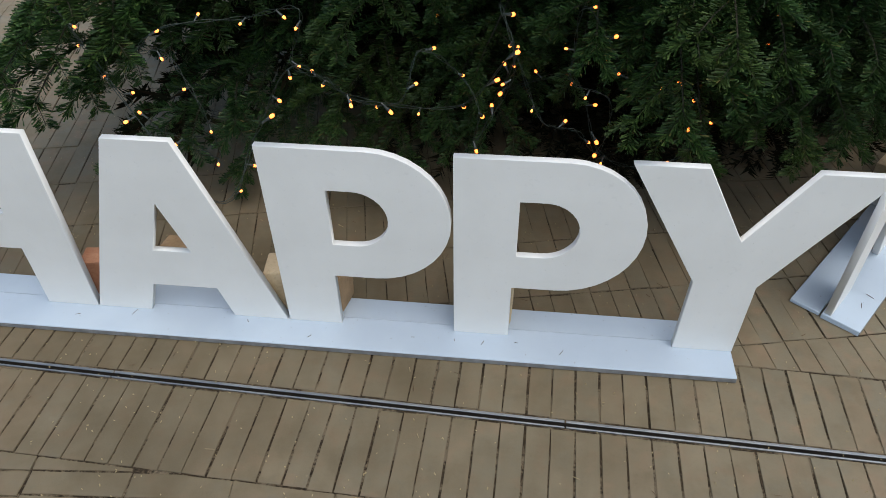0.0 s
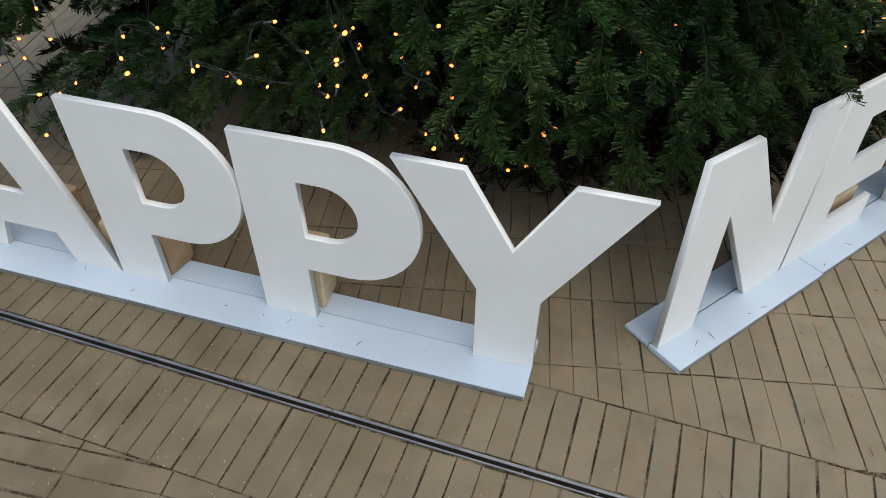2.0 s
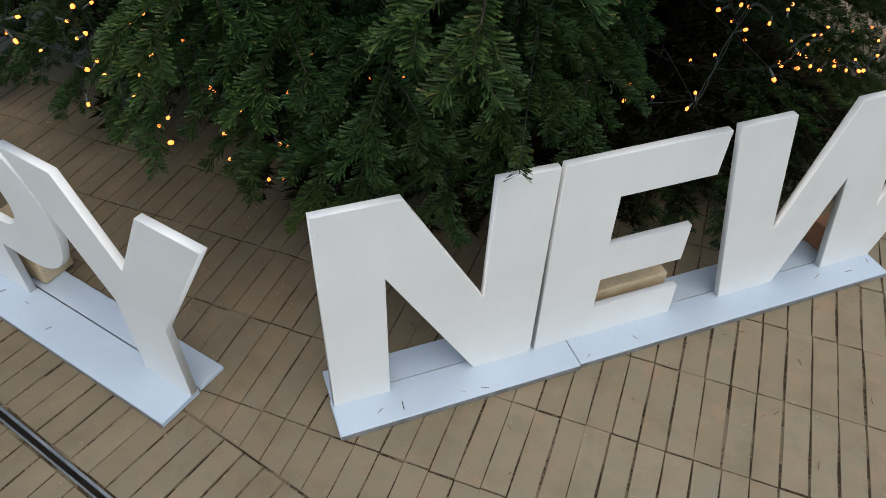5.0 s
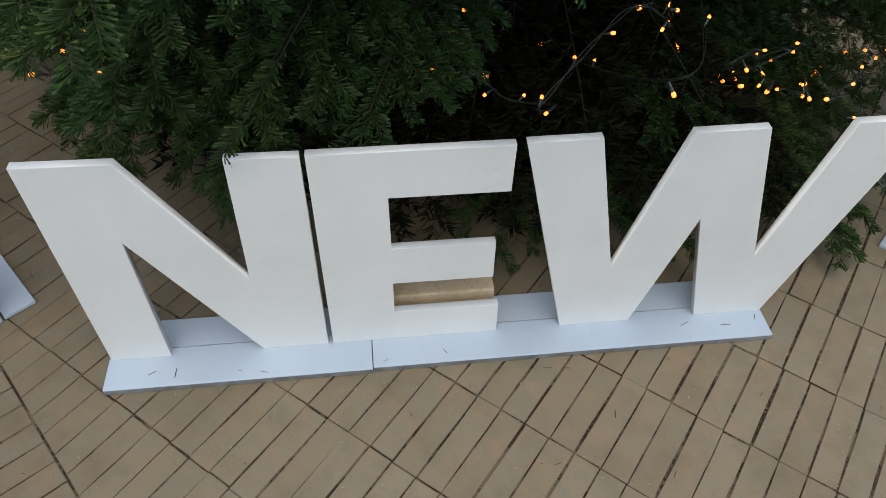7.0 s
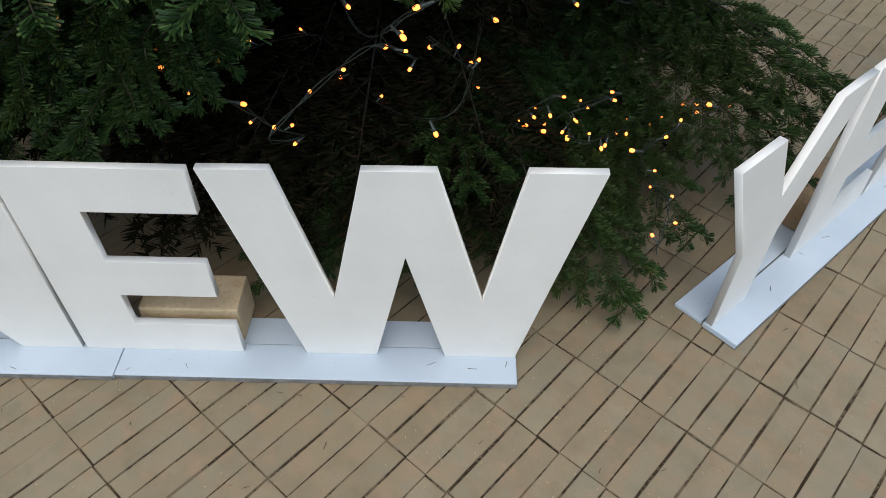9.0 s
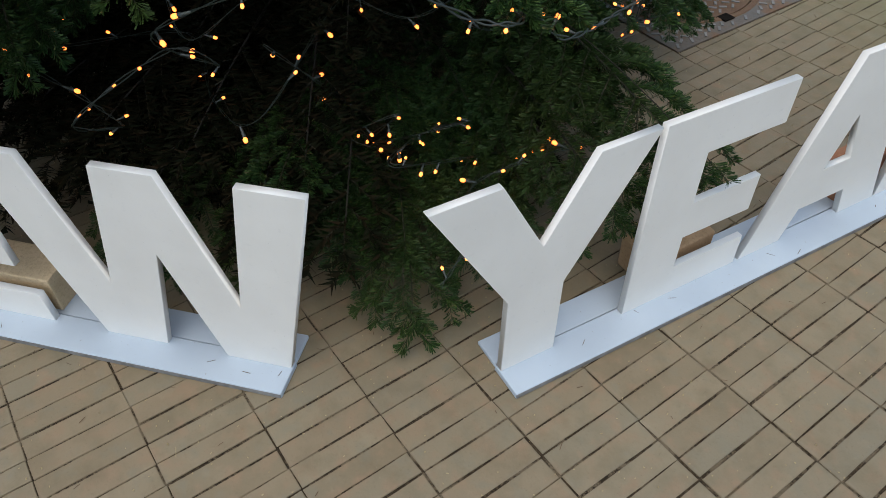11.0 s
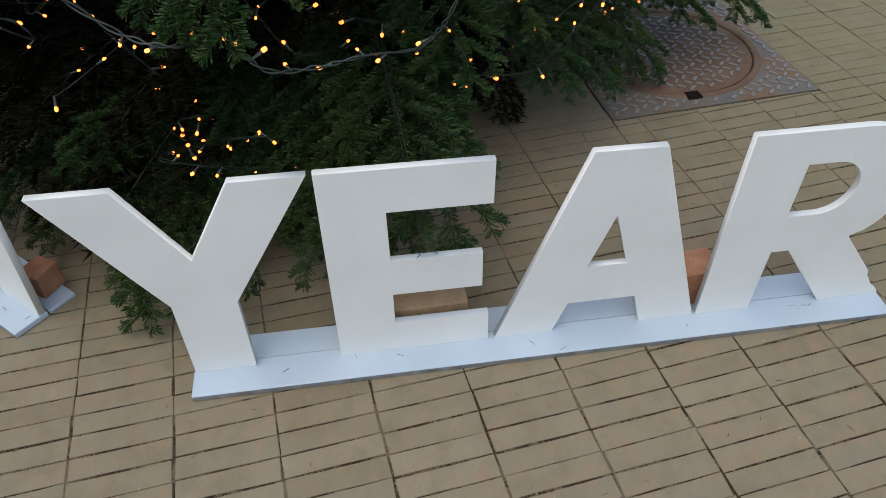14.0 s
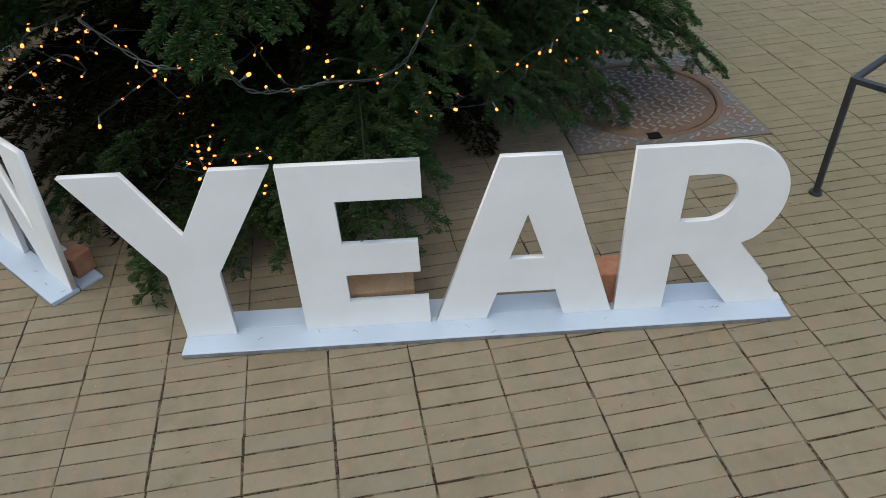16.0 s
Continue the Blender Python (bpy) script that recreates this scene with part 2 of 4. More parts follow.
def glyph(ch):
    """Outlines of a sans capital, 0.595 m high, from its own foot's left end."""
    h = CAP
    if ch == "H":
        return [[(0, 0), (0.155, 0), (0.155, 0.21), (0.365, 0.21), (0.365, 0), (0.52, 0), (0.52, h), (0.365, h), (0.365, 0.335), (0.155, 0.335), (0.155, h), (0, h)]]
    if ch == "A":
        return [[(0, 0), (0.163, 0), (0.197, 0.106), (0.383, 0.106), (0.414, 0), (0.573, 0), (0.373, h), (0.2, h)], [(0.284, 0.40), (0.340, 0.237), (0.232, 0.237)]]
    if ch == "P":
        return [[(0, 0), (0.153, 0), (0.153, 0.188), (0.25, 0.188)] + arc(0.265, 0.3915, 0.2035, -90, 90) + [(0, h)], [(0.160, 0.30), (0.160, 0.475)] + arc(0.222, 0.3875, 0.0875, 90, -90)]
    if ch == "Y":
        return [[(0, 0), (0.160, 0), (0.160, 0.245), (0.372, h), (0.207, h), (0.086, 0.39), (-0.030, h), (-0.198, h), (0.003, 0.25)]]
    if ch == "N":
        return [[(0, 0), (0.14, 0), (0.14, 0.392), (0.358, 0), (0.515, 0), (0.515, h), (0.377, h), (0.369, 0.257), (0.18, h), (0, h)]]
    if ch == "E":
        return [[(0, 0), (0.405, 0), (0.402, 0.105), (0.153, 0.105), (0.153, 0.21), (0.382, 0.21), (0.38, 0.325), (0.153, 0.325), (0.151, 0.475), (0.40, 0.475), (0.40, h), (0, h)]]
    if ch == "W":
        return [[(0.146, 0), (0.325, 0), (0.41, 0.353), (0.497, 0), (0.675, 0), (0.815, h), (0.66, h), (0.584, 0.212), (0.481, h), (0.33, h), (0.238, 0.212), (0.148, h), (0, h)]]
    return [[(0, 0), (0.159, 0), (0.159, 0.215), (0.208, 0.215), (0.371, 0), (0.559, 0), (0.549, 0.016), (0.536, 0.020), (0.492, 0.084), (0.490, 0.098), (0.367, 0.246)]
            + arc(0.285, 0.408, 0.187, -52, 90) + [(0, h)], [(0.161, 0.337), (0.161, 0.498)] + arc(0.24, 0.4175, 0.0805, 90, -90)]


def letter_mesh(ch, high=(1.0, 1.0), lean=(0.0, 0.0), thick=0.02):
    """A letter cut from board. high: its height at both ends, as a share of the usual one; lean: how far its top stands back at both ends."""
    cu = bpy.data.curves.new("letter", "CURVE")
    cu.dimensions, cu.fill_mode = "2D", "BOTH"
    cu.extrude, cu.bevel_depth, cu.bevel_resolution = thick / 2 - 0.0012, 0.0012, 1
    for line in glyph(ch):
        s = cu.splines.new("POLY")
        s.points.add(len(line) - 1)
        for p, (x, z) in zip(s.points, line):
            p.co = (x, z, 0, 1)
        s.use_cyclic_u = True
    cu.offset = -0.0012
    ob = new("letter", cu)
    me = bpy.data.meshes.new_from_object(ob.evaluated_get(bpy.context.evaluated_depsgraph_get()))
    bpy.data.objects.remove(ob)
    me.transform(pose(0, thick / 2, 0, 90))
    x0, x1 = min(v.co.x for v in me.vertices), max(v.co.x for v in me.vertices)
    for v in me.vertices:
        f = (v.co.x - x0) / (x1 - x0)
        v.co.y += (lean[0] + (lean[1] - lean[0]) * f) * v.co.z / CAP
        v.co.z *= high[0] + (high[1] - high[0]) * f
    me.materials.clear()
    me.materials.append(PAINT)
    return me


BT = 0.019


def letter_sign(foot, along, letters, u0, u1, front, back, label):
    """A word on its base: foot is where u = 0 of the letters' front face meets the base, along the word's direction.
    Local x runs along the word, local y away from the viewer."""
    yaw = math.degrees(math.atan2(along[1], along[0]))
    thing = empty("letter_sign", pose(foot[0], foot[1], 0, 0, 0, yaw), label, "letter sign", "new year letters")
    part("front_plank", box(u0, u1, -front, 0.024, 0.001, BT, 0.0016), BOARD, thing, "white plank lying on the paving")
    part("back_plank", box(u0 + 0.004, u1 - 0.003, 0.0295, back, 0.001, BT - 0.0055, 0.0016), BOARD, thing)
    part("front_edge", box(u0 + 0.001, u1 - 0.001, -front - 0.0012, -front + 0.002, 0.002, BT - 0.003), EDGE, thing, "grey unpainted plank edge")
    for ch, u, high, lean in letters:
        ob = part("letter", letter_mesh(ch, high, lean), None, thing, "white painted plywood letter " + ch)
        ob.matrix_basis = pose(u, 0, BT)
    return thing


HAPPY_FOOT, HAPPY_WAY = (-0.935, 1.616), (0.98385, -0.17902)
NEW_FOOT, NEW_WAY = (1.335, 1.368), (0.74311, 0.66917)
YEAR_FOOT, YEAR_WAY = (2.852, 2.888), (0.09549, 0.99543)
letter_sign(HAPPY_FOOT, HAPPY_WAY, [("H", -0.365, (1.0, 1.0), (0.0, 0.0)), ("A", 0.157, (1.0, 1.0), (-0.003, -0.003)), ("P", 0.735, (1.003, 1.0), (-0.004, -0.004)), ("P", 1.209, (1.0, 1.004), (-0.006, -0.006)), ("Y", 1.812, (1.017, 1.015), (-0.012, -0.012))],
            -0.372, 1.971, 0.093, 0.109, "white letter sign spelling HAPPY on a plank base")
letter_sign(NEW_FOOT, NEW_WAY, [("N", 0.0, (1.014, 1.004), (-0.002, -0.006))], -0.006, 0.619, 0.084, 0.116, "white letter N standing on its plank base")
letter_sign(NEW_FOOT, NEW_WAY, [("E", 0.526, (1.006, 1.006), (-0.006, -0.008)), ("W", 0.946, (1.012, 1.034), (-0.008, -0.018))], 0.621, 1.624, 0.080, 0.116, "white letters E and W on a plank base")
letter_sign(YEAR_FOOT, YEAR_WAY, [("Y", 0.0, (1.058, 1.044), (-0.012, -0.004)), ("E", 0.385, (1.044, 1.036), (-0.004, -0.004)), ("A", 0.808, (1.034, 1.022), (-0.005, -0.005)), ("R", 1.389, (1.030, 1.030), (-0.003, -0.003))],
            -0.004, 1.947, 0.078, 0.116, "white letter sign spelling YEAR on a plank base")


# ---- stones that weigh the planks down ----
def weight(foot, along, u, v, size, turn, material, label, name="stone", category="stone", rough=0.006, base=BT - 0.006):
    bm = box(-size[0] / 2, size[0] / 2, -size[1] / 2, size[1] / 2, 0, size[2], 0.003 + rough, 2)
    bmesh.ops.subdivide_edges(bm, edges=bm.edges[:], cuts=1, use_grid_fill=True)
    for w in bm.verts:
        if w.co.z > 0.012:
            w.co += rough * noise.noise_vector(w.co * 22 + Vector((u * 9, v * 7, 0)))
    for f in bm.faces:
        f.smooth = rough > 0.004
    ob = part(name, bm, material)
    yaw = math.atan2(along[1], along[0])
    x, y = foot[0] + along[0] * u - along[1] * v, foot[1] + along[1] * u + along[0] * v
    ob.matrix_basis = pose(x, y, base, 0, 0, math.degrees(yaw) + turn)
    return tagged(ob, label, category, "plank weights")


weight(HAPPY_FOOT, HAPPY_WAY, 0.15, 0.085, (0.09, 0.07, 0.13), 8, ORANGE, "orange brick lying on the plank behind letters", "brick_weight", "brick", 0.003)
weight(HAPPY_FOOT, HAPPY_WAY, 0.345, 0.20, (0.13, 0.10, 0.09), -6, BROWNSTONE, "dull brown brick on the paving behind an A", "brick_weight", "brick", 0.003, 0.0)
weight(HAPPY_FOOT, HAPPY_WAY, 0.72, 0.085, (0.12, 0.09, 0.15), 5, SANDSTONE, "pale yellow stone on the plank behind letters")
weight(HAPPY_FOOT, HAPPY_WAY, 0.84, 0.09, (0.10, 0.10, 0.13), -12, BROWNSTONE, "brown stone on the plank behind a P")
weight(HAPPY_FOOT, HAPPY_WAY, 1.30, 0.09, (0.13, 0.10, 0.20), 4, SANDSTONE, "yellow stone on the plank behind a P")
weight(NEW_FOOT, NEW_WAY, 0.80, 0.10, (0.25, 0.12, 0.12), 0, SANDSTONE, "pale yellow brick on the plank behind an E", "brick_weight", "brick", 0.002)
weight(NEW_FOOT, NEW_WAY, 1.53, 0.085, (0.075, 0.08, 0.085), 10, ORANGE, "orange brick standing on the plank behind a W", "brick_weight", "brick", 0.003)
weight(YEAR_FOOT, YEAR_WAY, 0.62, 0.11, (0.24, 0.12, 0.11), 2, BROWNSTONE, "light brown stone on the plank behind an E")
weight(YEAR_FOOT, YEAR_WAY, 1.36, 0.09, (0.20, 0.10, 0.125), 3, ORANGE, "orange brick lying on the plank beside an R", "brick_weight", "brick", 0.003)


# ---- steel drain slot let into the paving ----
STRIP_A = radians(-12.2)
SE, SN = Vector((math.cos(STRIP_A), math.sin(STRIP_A))), Vector((-math.sin(STRIP_A), math.cos(STRIP_A)))
RAIL_N, SEAM_N, EDGE_N = 1.163, 1.416, 0.900
drain = empty("drain_slot", Matrix.Rotation(STRIP_A, 4, "Z"), "narrow twin steel drain slot set flush in paving", "drain", kind="structure")
# fill just under the surface; its near-black stands in for the slot's shade
part("slot_bottom", box(-4.0, 5.0, RAIL_N - 0.0076, RAIL_N + 0.0038, -0.03, -0.0018), DARK, drain, "near-black fill for the slot's shade")
RAIL_JOINT = 0.272
for k in range(-4, 4):
    a = RAIL_JOINT + 1.222 * k
    for lo, hi, up in ((-0.0125, -0.0078, 0.003), (0.0040, 0.0120, 0.0015)):
        bm = box(a + 0.0015, a + 1.2205, RAIL_N + lo, RAIL_N + hi, -0.03, up, 0.0015)
        part("steel_strip", bm, STEEL, drain)
    part("joint_clip", box(a - 0.02, a + 0.018, RAIL_N - 0.0065, RAIL_N + 0.0030, -0.02, -0.0003, 0.001), DARK, drain, "dark connector between strips")


# ---- manhole ----
def manhole(cx, cy, half, rad):
    thing = empty("manhole", pose(cx, cy, 0), "rusty square cast iron manhole with round cover", "manhole")
    bm = bmesh.new()
    n = 64
    inner = [bm.verts.new((rad * math.cos(2 * math.pi * i / n) + 0.0, rad * math.sin(2 * math.pi * i / n), 0.004)) for i in range(n)]
    outer = []
    for i in range(n):
        c, s = math.cos(2 * math.pi * i / n), math.sin(2 * math.pi * i / n)
        q = half / max(abs(c), abs(s))
        outer.append(bm.verts.new((c * q, s * q, 0.004)))
    low = [bm.verts.new((v.co.x, v.co.y, -0.03)) for v in outer]
    lip = [bm.verts.new((v.co.x, v.co.y, -0.02)) for v in inner]
    for i in range(n):
        j = (i + 1) % n
        bm.faces.new((inner[i], outer[i], outer[j], inner[j]))
        bm.faces.new((outer[i], low[i], low[j], outer[j]))
        bm.faces.new((lip[i], inner[i], inner[j], lip[j]))
    part("frame", bm, IRON, thing, "square cast iron frame with worn studs")
    bm = bmesh.new()
    bmesh.ops.create_cone(bm, cap_ends=True, segments=64, radius1=rad - 0.008, radius2=rad - 0.010, depth=0.02, matrix=Matrix.Translation((0, 0, -0.007)))
    part("cover", bm, RUST, thing, "round rust-stained cover")
    bm = bmesh.new()
    rim = [[bm.verts.new((r * math.cos(2 * math.pi * i / n), r * math.sin(2 * math.pi * i / n), z)) for i in range(n)] for r, z in ((rad - 0.004, 0.003), (rad + 0.002, 0.009), (rad + 0.022, 0.009), (rad + 0.027, 0.003))]
    for u, v in zip(rim, rim[1:]):
        for i in range(n):
            bm.faces.new((u[i], v[i], v[(i + 1) % n], u[(i + 1) % n]))
    part("rim", bm, RUST, thing, "raised ring round the cover")
    rng = random.Random(5)
    for name, on_cover in (("frame_studs", False), ("cover_studs", True)):
        bm = bmesh.new()
        step = 0.042
        k = int(half / step) + 1
        for i in range(-k, k + 1):
            for j in range(-k, k + 1):
                x, y = (i + 0.5 * (j % 2)) * step, j * step
                d = math.hypot(x, y)
                if on_cover and d > rad - 0.04 or not on_cover and (d < rad + 0.045 or max(abs(x), abs(y)) > half - 0.03):
                    continue
                turn = 45 if (i + j) % 2 else -45
                z = 0.003 if on_cover else 0.004
                m = pose(x, y, z, 0, 0, turn + rng.uniform(-12, 12))
                bmesh.ops.create_cube(bm, size=1.0, matrix=m @ Matrix.Diagonal((0.034, 0.011, 0.008, 1)))
        tagged(part(name, bm, STUD, thing, "worn raised studs"), kind="stuff")
    # raised near-black block whose colour stands in for the lifting slot's shade
    part("lift_hole", box(0.345, 0.395, -0.10, -0.04, 0.002, 0.0095), DARK, thing, "near-black block for the lifting slot's shade")
    return thing


MH = (1.545, 4.90)
manhole(MH[0], MH[1], 0.45, 0.365)


# ---- black steel frame standing on the square ----
def steel_frame(corner, yaw):
    thing = empty("metal_stand", pose(corner[0], corner[1], 0, 0, 0, yaw), "black square steel stand with slender legs", "stand")
    s, h = 0.80, 0.50
    for x, y in ((0, 0), (s, 0), (s, s), (0, s)):
        leg = part("leg", box(x - 0.011, x + 0.011, y - 0.011, y + 0.011, 0.008, h - 0.02, 0.002), BLACK, thing)
        bm = bmesh.new()
        bmesh.ops.create_cone(bm, cap_ends=True, segments=20, radius1=0.026, radius2=0.023, depth=0.010, matrix=Matrix.Translation((x, y, 0.005)))
        part("foot", bm, BLACK, leg, "round foot plate")
    for x0, x1, y0, y1 in ((-0.011, s + 0.011, -0.011, 0.011), (-0.011, s + 0.011, s - 0.011, s + 0.011), (-0.011, 0.011, 0.0112, s - 0.0112), (s - 0.011, s + 0.011, 0.0112, s - 0.0112)):
        part("top_bar", box(x0, x1, y0, y1, h - 0.022, h, 0.002), BLACK, thing)
    return thing


steel_frame((2.467, 5.285), 33)


# ---- fir tree ----
TRUNK = Vector((1.05, 3.45, 0))
BOUGH_LEN = 1.7


def needles_on(p0, p1, side, rng, out, size, per, wide):
    """Needles along a twig from p0 to p1: combed forward, to both sides and upward."""
    d = p1 - p0
    n = max(5, int(d.length * per))
    d = d.normalized()
    up = side.cross(d).normalized()
    sd = d.cross(up).normalized()
    for i in range(n):
        f = (i + rng.random()) / n
        p = p0 + (p1 - p0) * f
        a = abs(rng.gauss(0, 1.0))
        a = (0.75 + a * 0.5) * (1 if i % 2 else -1) if rng.random() < 0.72 else rng.uniform(-0.9, 0.9)
        radial = (math.cos(a) * up + math.sin(a) * sd)
        lean = rng.uniform(0.5, 0.95)
        w = (radial + lean * d).normalized()
        ln = size * rng.uniform(0.75, 1.15)
        flat = w.cross(radial.cross(d) if rng.random() < 0.35 else radial + 0.3 * d)
        flat = flat.normalized() * wide if flat.length > 1e-6 else sd * wide
        k = len(out[0])
        tip = p + w * ln
        if wide < 0.004:
            out[0].extend((p, tip - flat, tip + flat))
        else:
            out[0].extend((p + flat, p - flat, tip))
        out[1].append((k, k + 1, k + 2))


def stick(p0, p1, r0, r1, out):
    d = (p1 - p0).normalized()
    a = d.orthogonal().normalized()
    b = d.cross(a)
    k = len(out[0])
    for p, r in ((p0, r0), (p1, r1)):
        for t in (0, 2.094, 4.189):
            out[0].append(p + r * (math.cos(t) * a + math.sin(t) * b))
    for i in range(3):
        j = (i + 1) % 3
        out[1].append((k + i, k + j, k + 3 + j, k + 3 + i))


def spray(p0, heading, up, length, rng, wood, green, coarse, level=0):
    """A flat spray of twigs that droops, with side twigs in pairs."""
    steps = max(2, int(length / 0.052))
    p, h = p0.copy(), heading.normalized()
    size, per, wide = ((0.029, 1500, 0.0018), (0.050, 215, 0.0064), (0.085, 110, 0.012))[coarse]
    for i in range(steps):
        f = i / steps
        q = p + h * length / steps
        r = 0.0016 * (1 - 0.6 * f) if level else 0.0028 * (1 - 0.6 * f)
        if not (coarse and level):
            stick(p, q, r, r * 0.85, wood)
        needles_on(p, q, h.cross(up), rng, green, size, per, wide)
        if level < 1 and i >= 1 and length * (1 - f) > 0.05:
            for s in (-1, 1):
                if rng.random() < 0.92:
                    side = h.cross(up).normalized() * s
                    out = (h * rng.uniform(0.75, 1.05) + side * rng.uniform(0.55, 0.9) + up * rng.uniform(-0.45, 0.05)).normalized()
                    spray(q, out, up, min(0.15, max(0.065, length * (1 - f) * rng.uniform(0.45, 0.75))), rng, wood, green, coarse, level + 1)
        h = (h + Vector((0, 0, -rng.uniform(0.08, 0.30))) + 0.05 * Vector((rng.gauss(0, 1), rng.gauss(0, 1), 0))).normalized()
        p = q
    if not coarse:
        needles_on(p - h * 0.012, p + h * 0.004, h.cross(up), rng, green, size, 2600, wide)
    return p


def limb_point(s, droop):
    return Vector((BOUGH_LEN * s, 0.05 * math.sin(3 * s), 0.16 * s - droop * s * s))


def limb_meshes(seed, bare, droop, coarse, n):
    """One limb of the tree along +x, 1.7 m long: its bark, its side twigs and its needles."""
    rng = random.Random(seed)
    wood, green = ([], []), ([], [])
    pts = [limb_point(i / 14, droop) for i in range(15)]
    bark = tube(pts, 0.011 if n > 2 else 0.004, 6, 0.2)
    for i in range(n):
        s = bare + (1 - bare) * i / (n - 1)
        p = limb_point(s, droop)
        d = (limb_point(min(1, s + 0.02), droop) - limb_point(s - 0.02, droop)).normalized()
        up = Vector((0, 0, 1))
        side = d.cross(up).normalized() * (1 if i % 2 else -1)
        ln = (0.14 + 0.26 * (1 - s)) * rng.uniform(0.75, 1.2)
        if not coarse and s > bare + 0.1:
            q = limb_point(s - (1 - bare) / n, droop)
            needles_on(q, p, d.cross(up), rng, green, 0.029, 1200, 0.0018)
        if n == 2:
            needles_on(p - d * 0.06, p, d.cross(up), rng, green, 0.026, 1500, 0.0018)
            continue
        if i == n - 1:
            spray(p, d, up, 0.16, rng, wood, green, coarse)
        spray(p, d * rng.uniform(0.5, 0.9) + side * rng.uniform(0.7, 1.0) + up * rng.uniform(-0.3, 0.2), up, ln, rng, wood, green, coarse)
    return bark, mesh_of("twigs", wood[0], wood[1], TWIG), mesh_of("needles", green[0], green[1], SHADED_NEEDLE if coarse == 1 else NEEDLE)


BOUGHS = []
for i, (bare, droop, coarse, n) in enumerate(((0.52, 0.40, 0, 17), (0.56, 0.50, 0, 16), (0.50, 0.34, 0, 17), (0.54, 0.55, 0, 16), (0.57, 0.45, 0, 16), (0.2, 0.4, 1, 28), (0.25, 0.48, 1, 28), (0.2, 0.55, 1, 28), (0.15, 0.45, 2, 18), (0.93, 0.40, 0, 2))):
    bark, twigs, greens = limb_meshes(40 + i, bare, droop, coarse, n)
    me = bpy.data.meshes.new("limb")
    bark.to_mesh(me)
    bark.free()
    me.materials.append(BARK)
    BOUGHS.append((me, twigs, greens, limb_point(1, droop), np.array(greens.vertices and [v.co[:] for v in greens.vertices])[::5]))

tree = empty("fir_tree", Matrix.Translation(TRUNK), "large dense dark green fir wound with lights", "fir tree")
part("trunk", tube([(0, 0, 0.0), (0.01, 0.0, 0.8), (0.0, 0.01, 2.0), (0, 0, 4.0), (0, 0, 6.2)], 0.10, 14, 0.12), BARK, tree, "rough brown fir trunk")


def touches(points):
    """Whether any of the points lies in or before the letters of a word."""
    for foot, way, u0, u1 in ((HAPPY_FOOT, HAPPY_WAY, -0.4, 2.2), (NEW_FOOT, NEW_WAY, -0.02, 1.78), (YEAR_FOOT, YEAR_WAY, -0.24, 1.96)):
        d = points[:, :2] - np.array(foot)
        u, n = d @ np.array(way), d @ np.array((-way[1], way[0]))
        if np.any((u > u0) & (u < u1) & (n > -0.4) & ((n < 0.027) & (points[:, 2] < 0.635) | (n < 0.12) & (points[:, 2] < 0.18))):
            return True
    return False


def blocks(points, gaps=5):
    """Whether needles fill one of the open gaps in the crown, where the bulbs deep inside are bare."""
    for a, b, wide in (((2.22, 3.02, 0.34), (2.95, 1.95, 1.25), 0.16), ((2.22, 3.05, 0.34), (3.5, 2.8, 1.15), 0.16), ((1.92, 2.36, 0.50), (2.4, 1.4, 1.1), 0.15), ((2.0, 2.65, 0.65), (2.8, 1.6, 1.1), 0.10),
                       ((2.28, 4.42, 0.03), (2.70, 3.48, 0.52), 0.17))[:gaps]:
        p, q = np.array(a), np.array(b)
        t = np.clip((points - p) @ (q - p) / ((q - p) @ (q - p)), 0, 1)
        near = np.linalg.norm(points - p - t[:, None] * (q - p), axis=1) < wide
        if np.count_nonzero(near & (t > 0.02)) > 12:
            return True
    return False


def limb_to(tip, z0, kind, roll=0.0, gaps=5, shy=True):
    """A limb that leaves the trunk at height z0 and ends at tip, or short of the letters."""
    me, twigs, greens, end, cloud = BOUGHS[kind]
    to = Vector(tip) - TRUNK
    az = math.atan2(to.y, to.x)
    flat, rise = math.hypot(to.x, to.y), tip[2] - z0
    if kind in (5, 6, 7) and 0.15 < az < 1.45:
        flat *= 0.8
    for trial in range(16):
        k = math.hypot(flat, rise) / math.hypot(end.x, end.z)
        pitch = math.atan2(rise, flat) - math.atan2(end.z, end.x)
        m = Matrix.Translation((0, 0, z0)) @ Matrix.Rotation(az, 4, "Z") @ Matrix.Rotation(-pitch, 4, "Y") @ Matrix.Rotation(radians(roll), 4, "X") @ Matrix.Scale(k, 4)
        w = np.array(Matrix.Translation(TRUNK) @ m)
        world_cloud = cloud @ w[:3, :3].T + w[:3, 3]
        if blocks(world_cloud, gaps):
            flat *= 0.93
        elif shy and touches(world_cloud):
            flat *= 0.97
        else:
            break
    ob = part("branch", me, None, tree)
    ob.matrix_basis = m
    tagged(part("twig_wood", twigs, None, ob), kind="stuff")
    tagged(part("needle_spray", greens, None, ob), kind="stuff")


rng = random.Random(11)
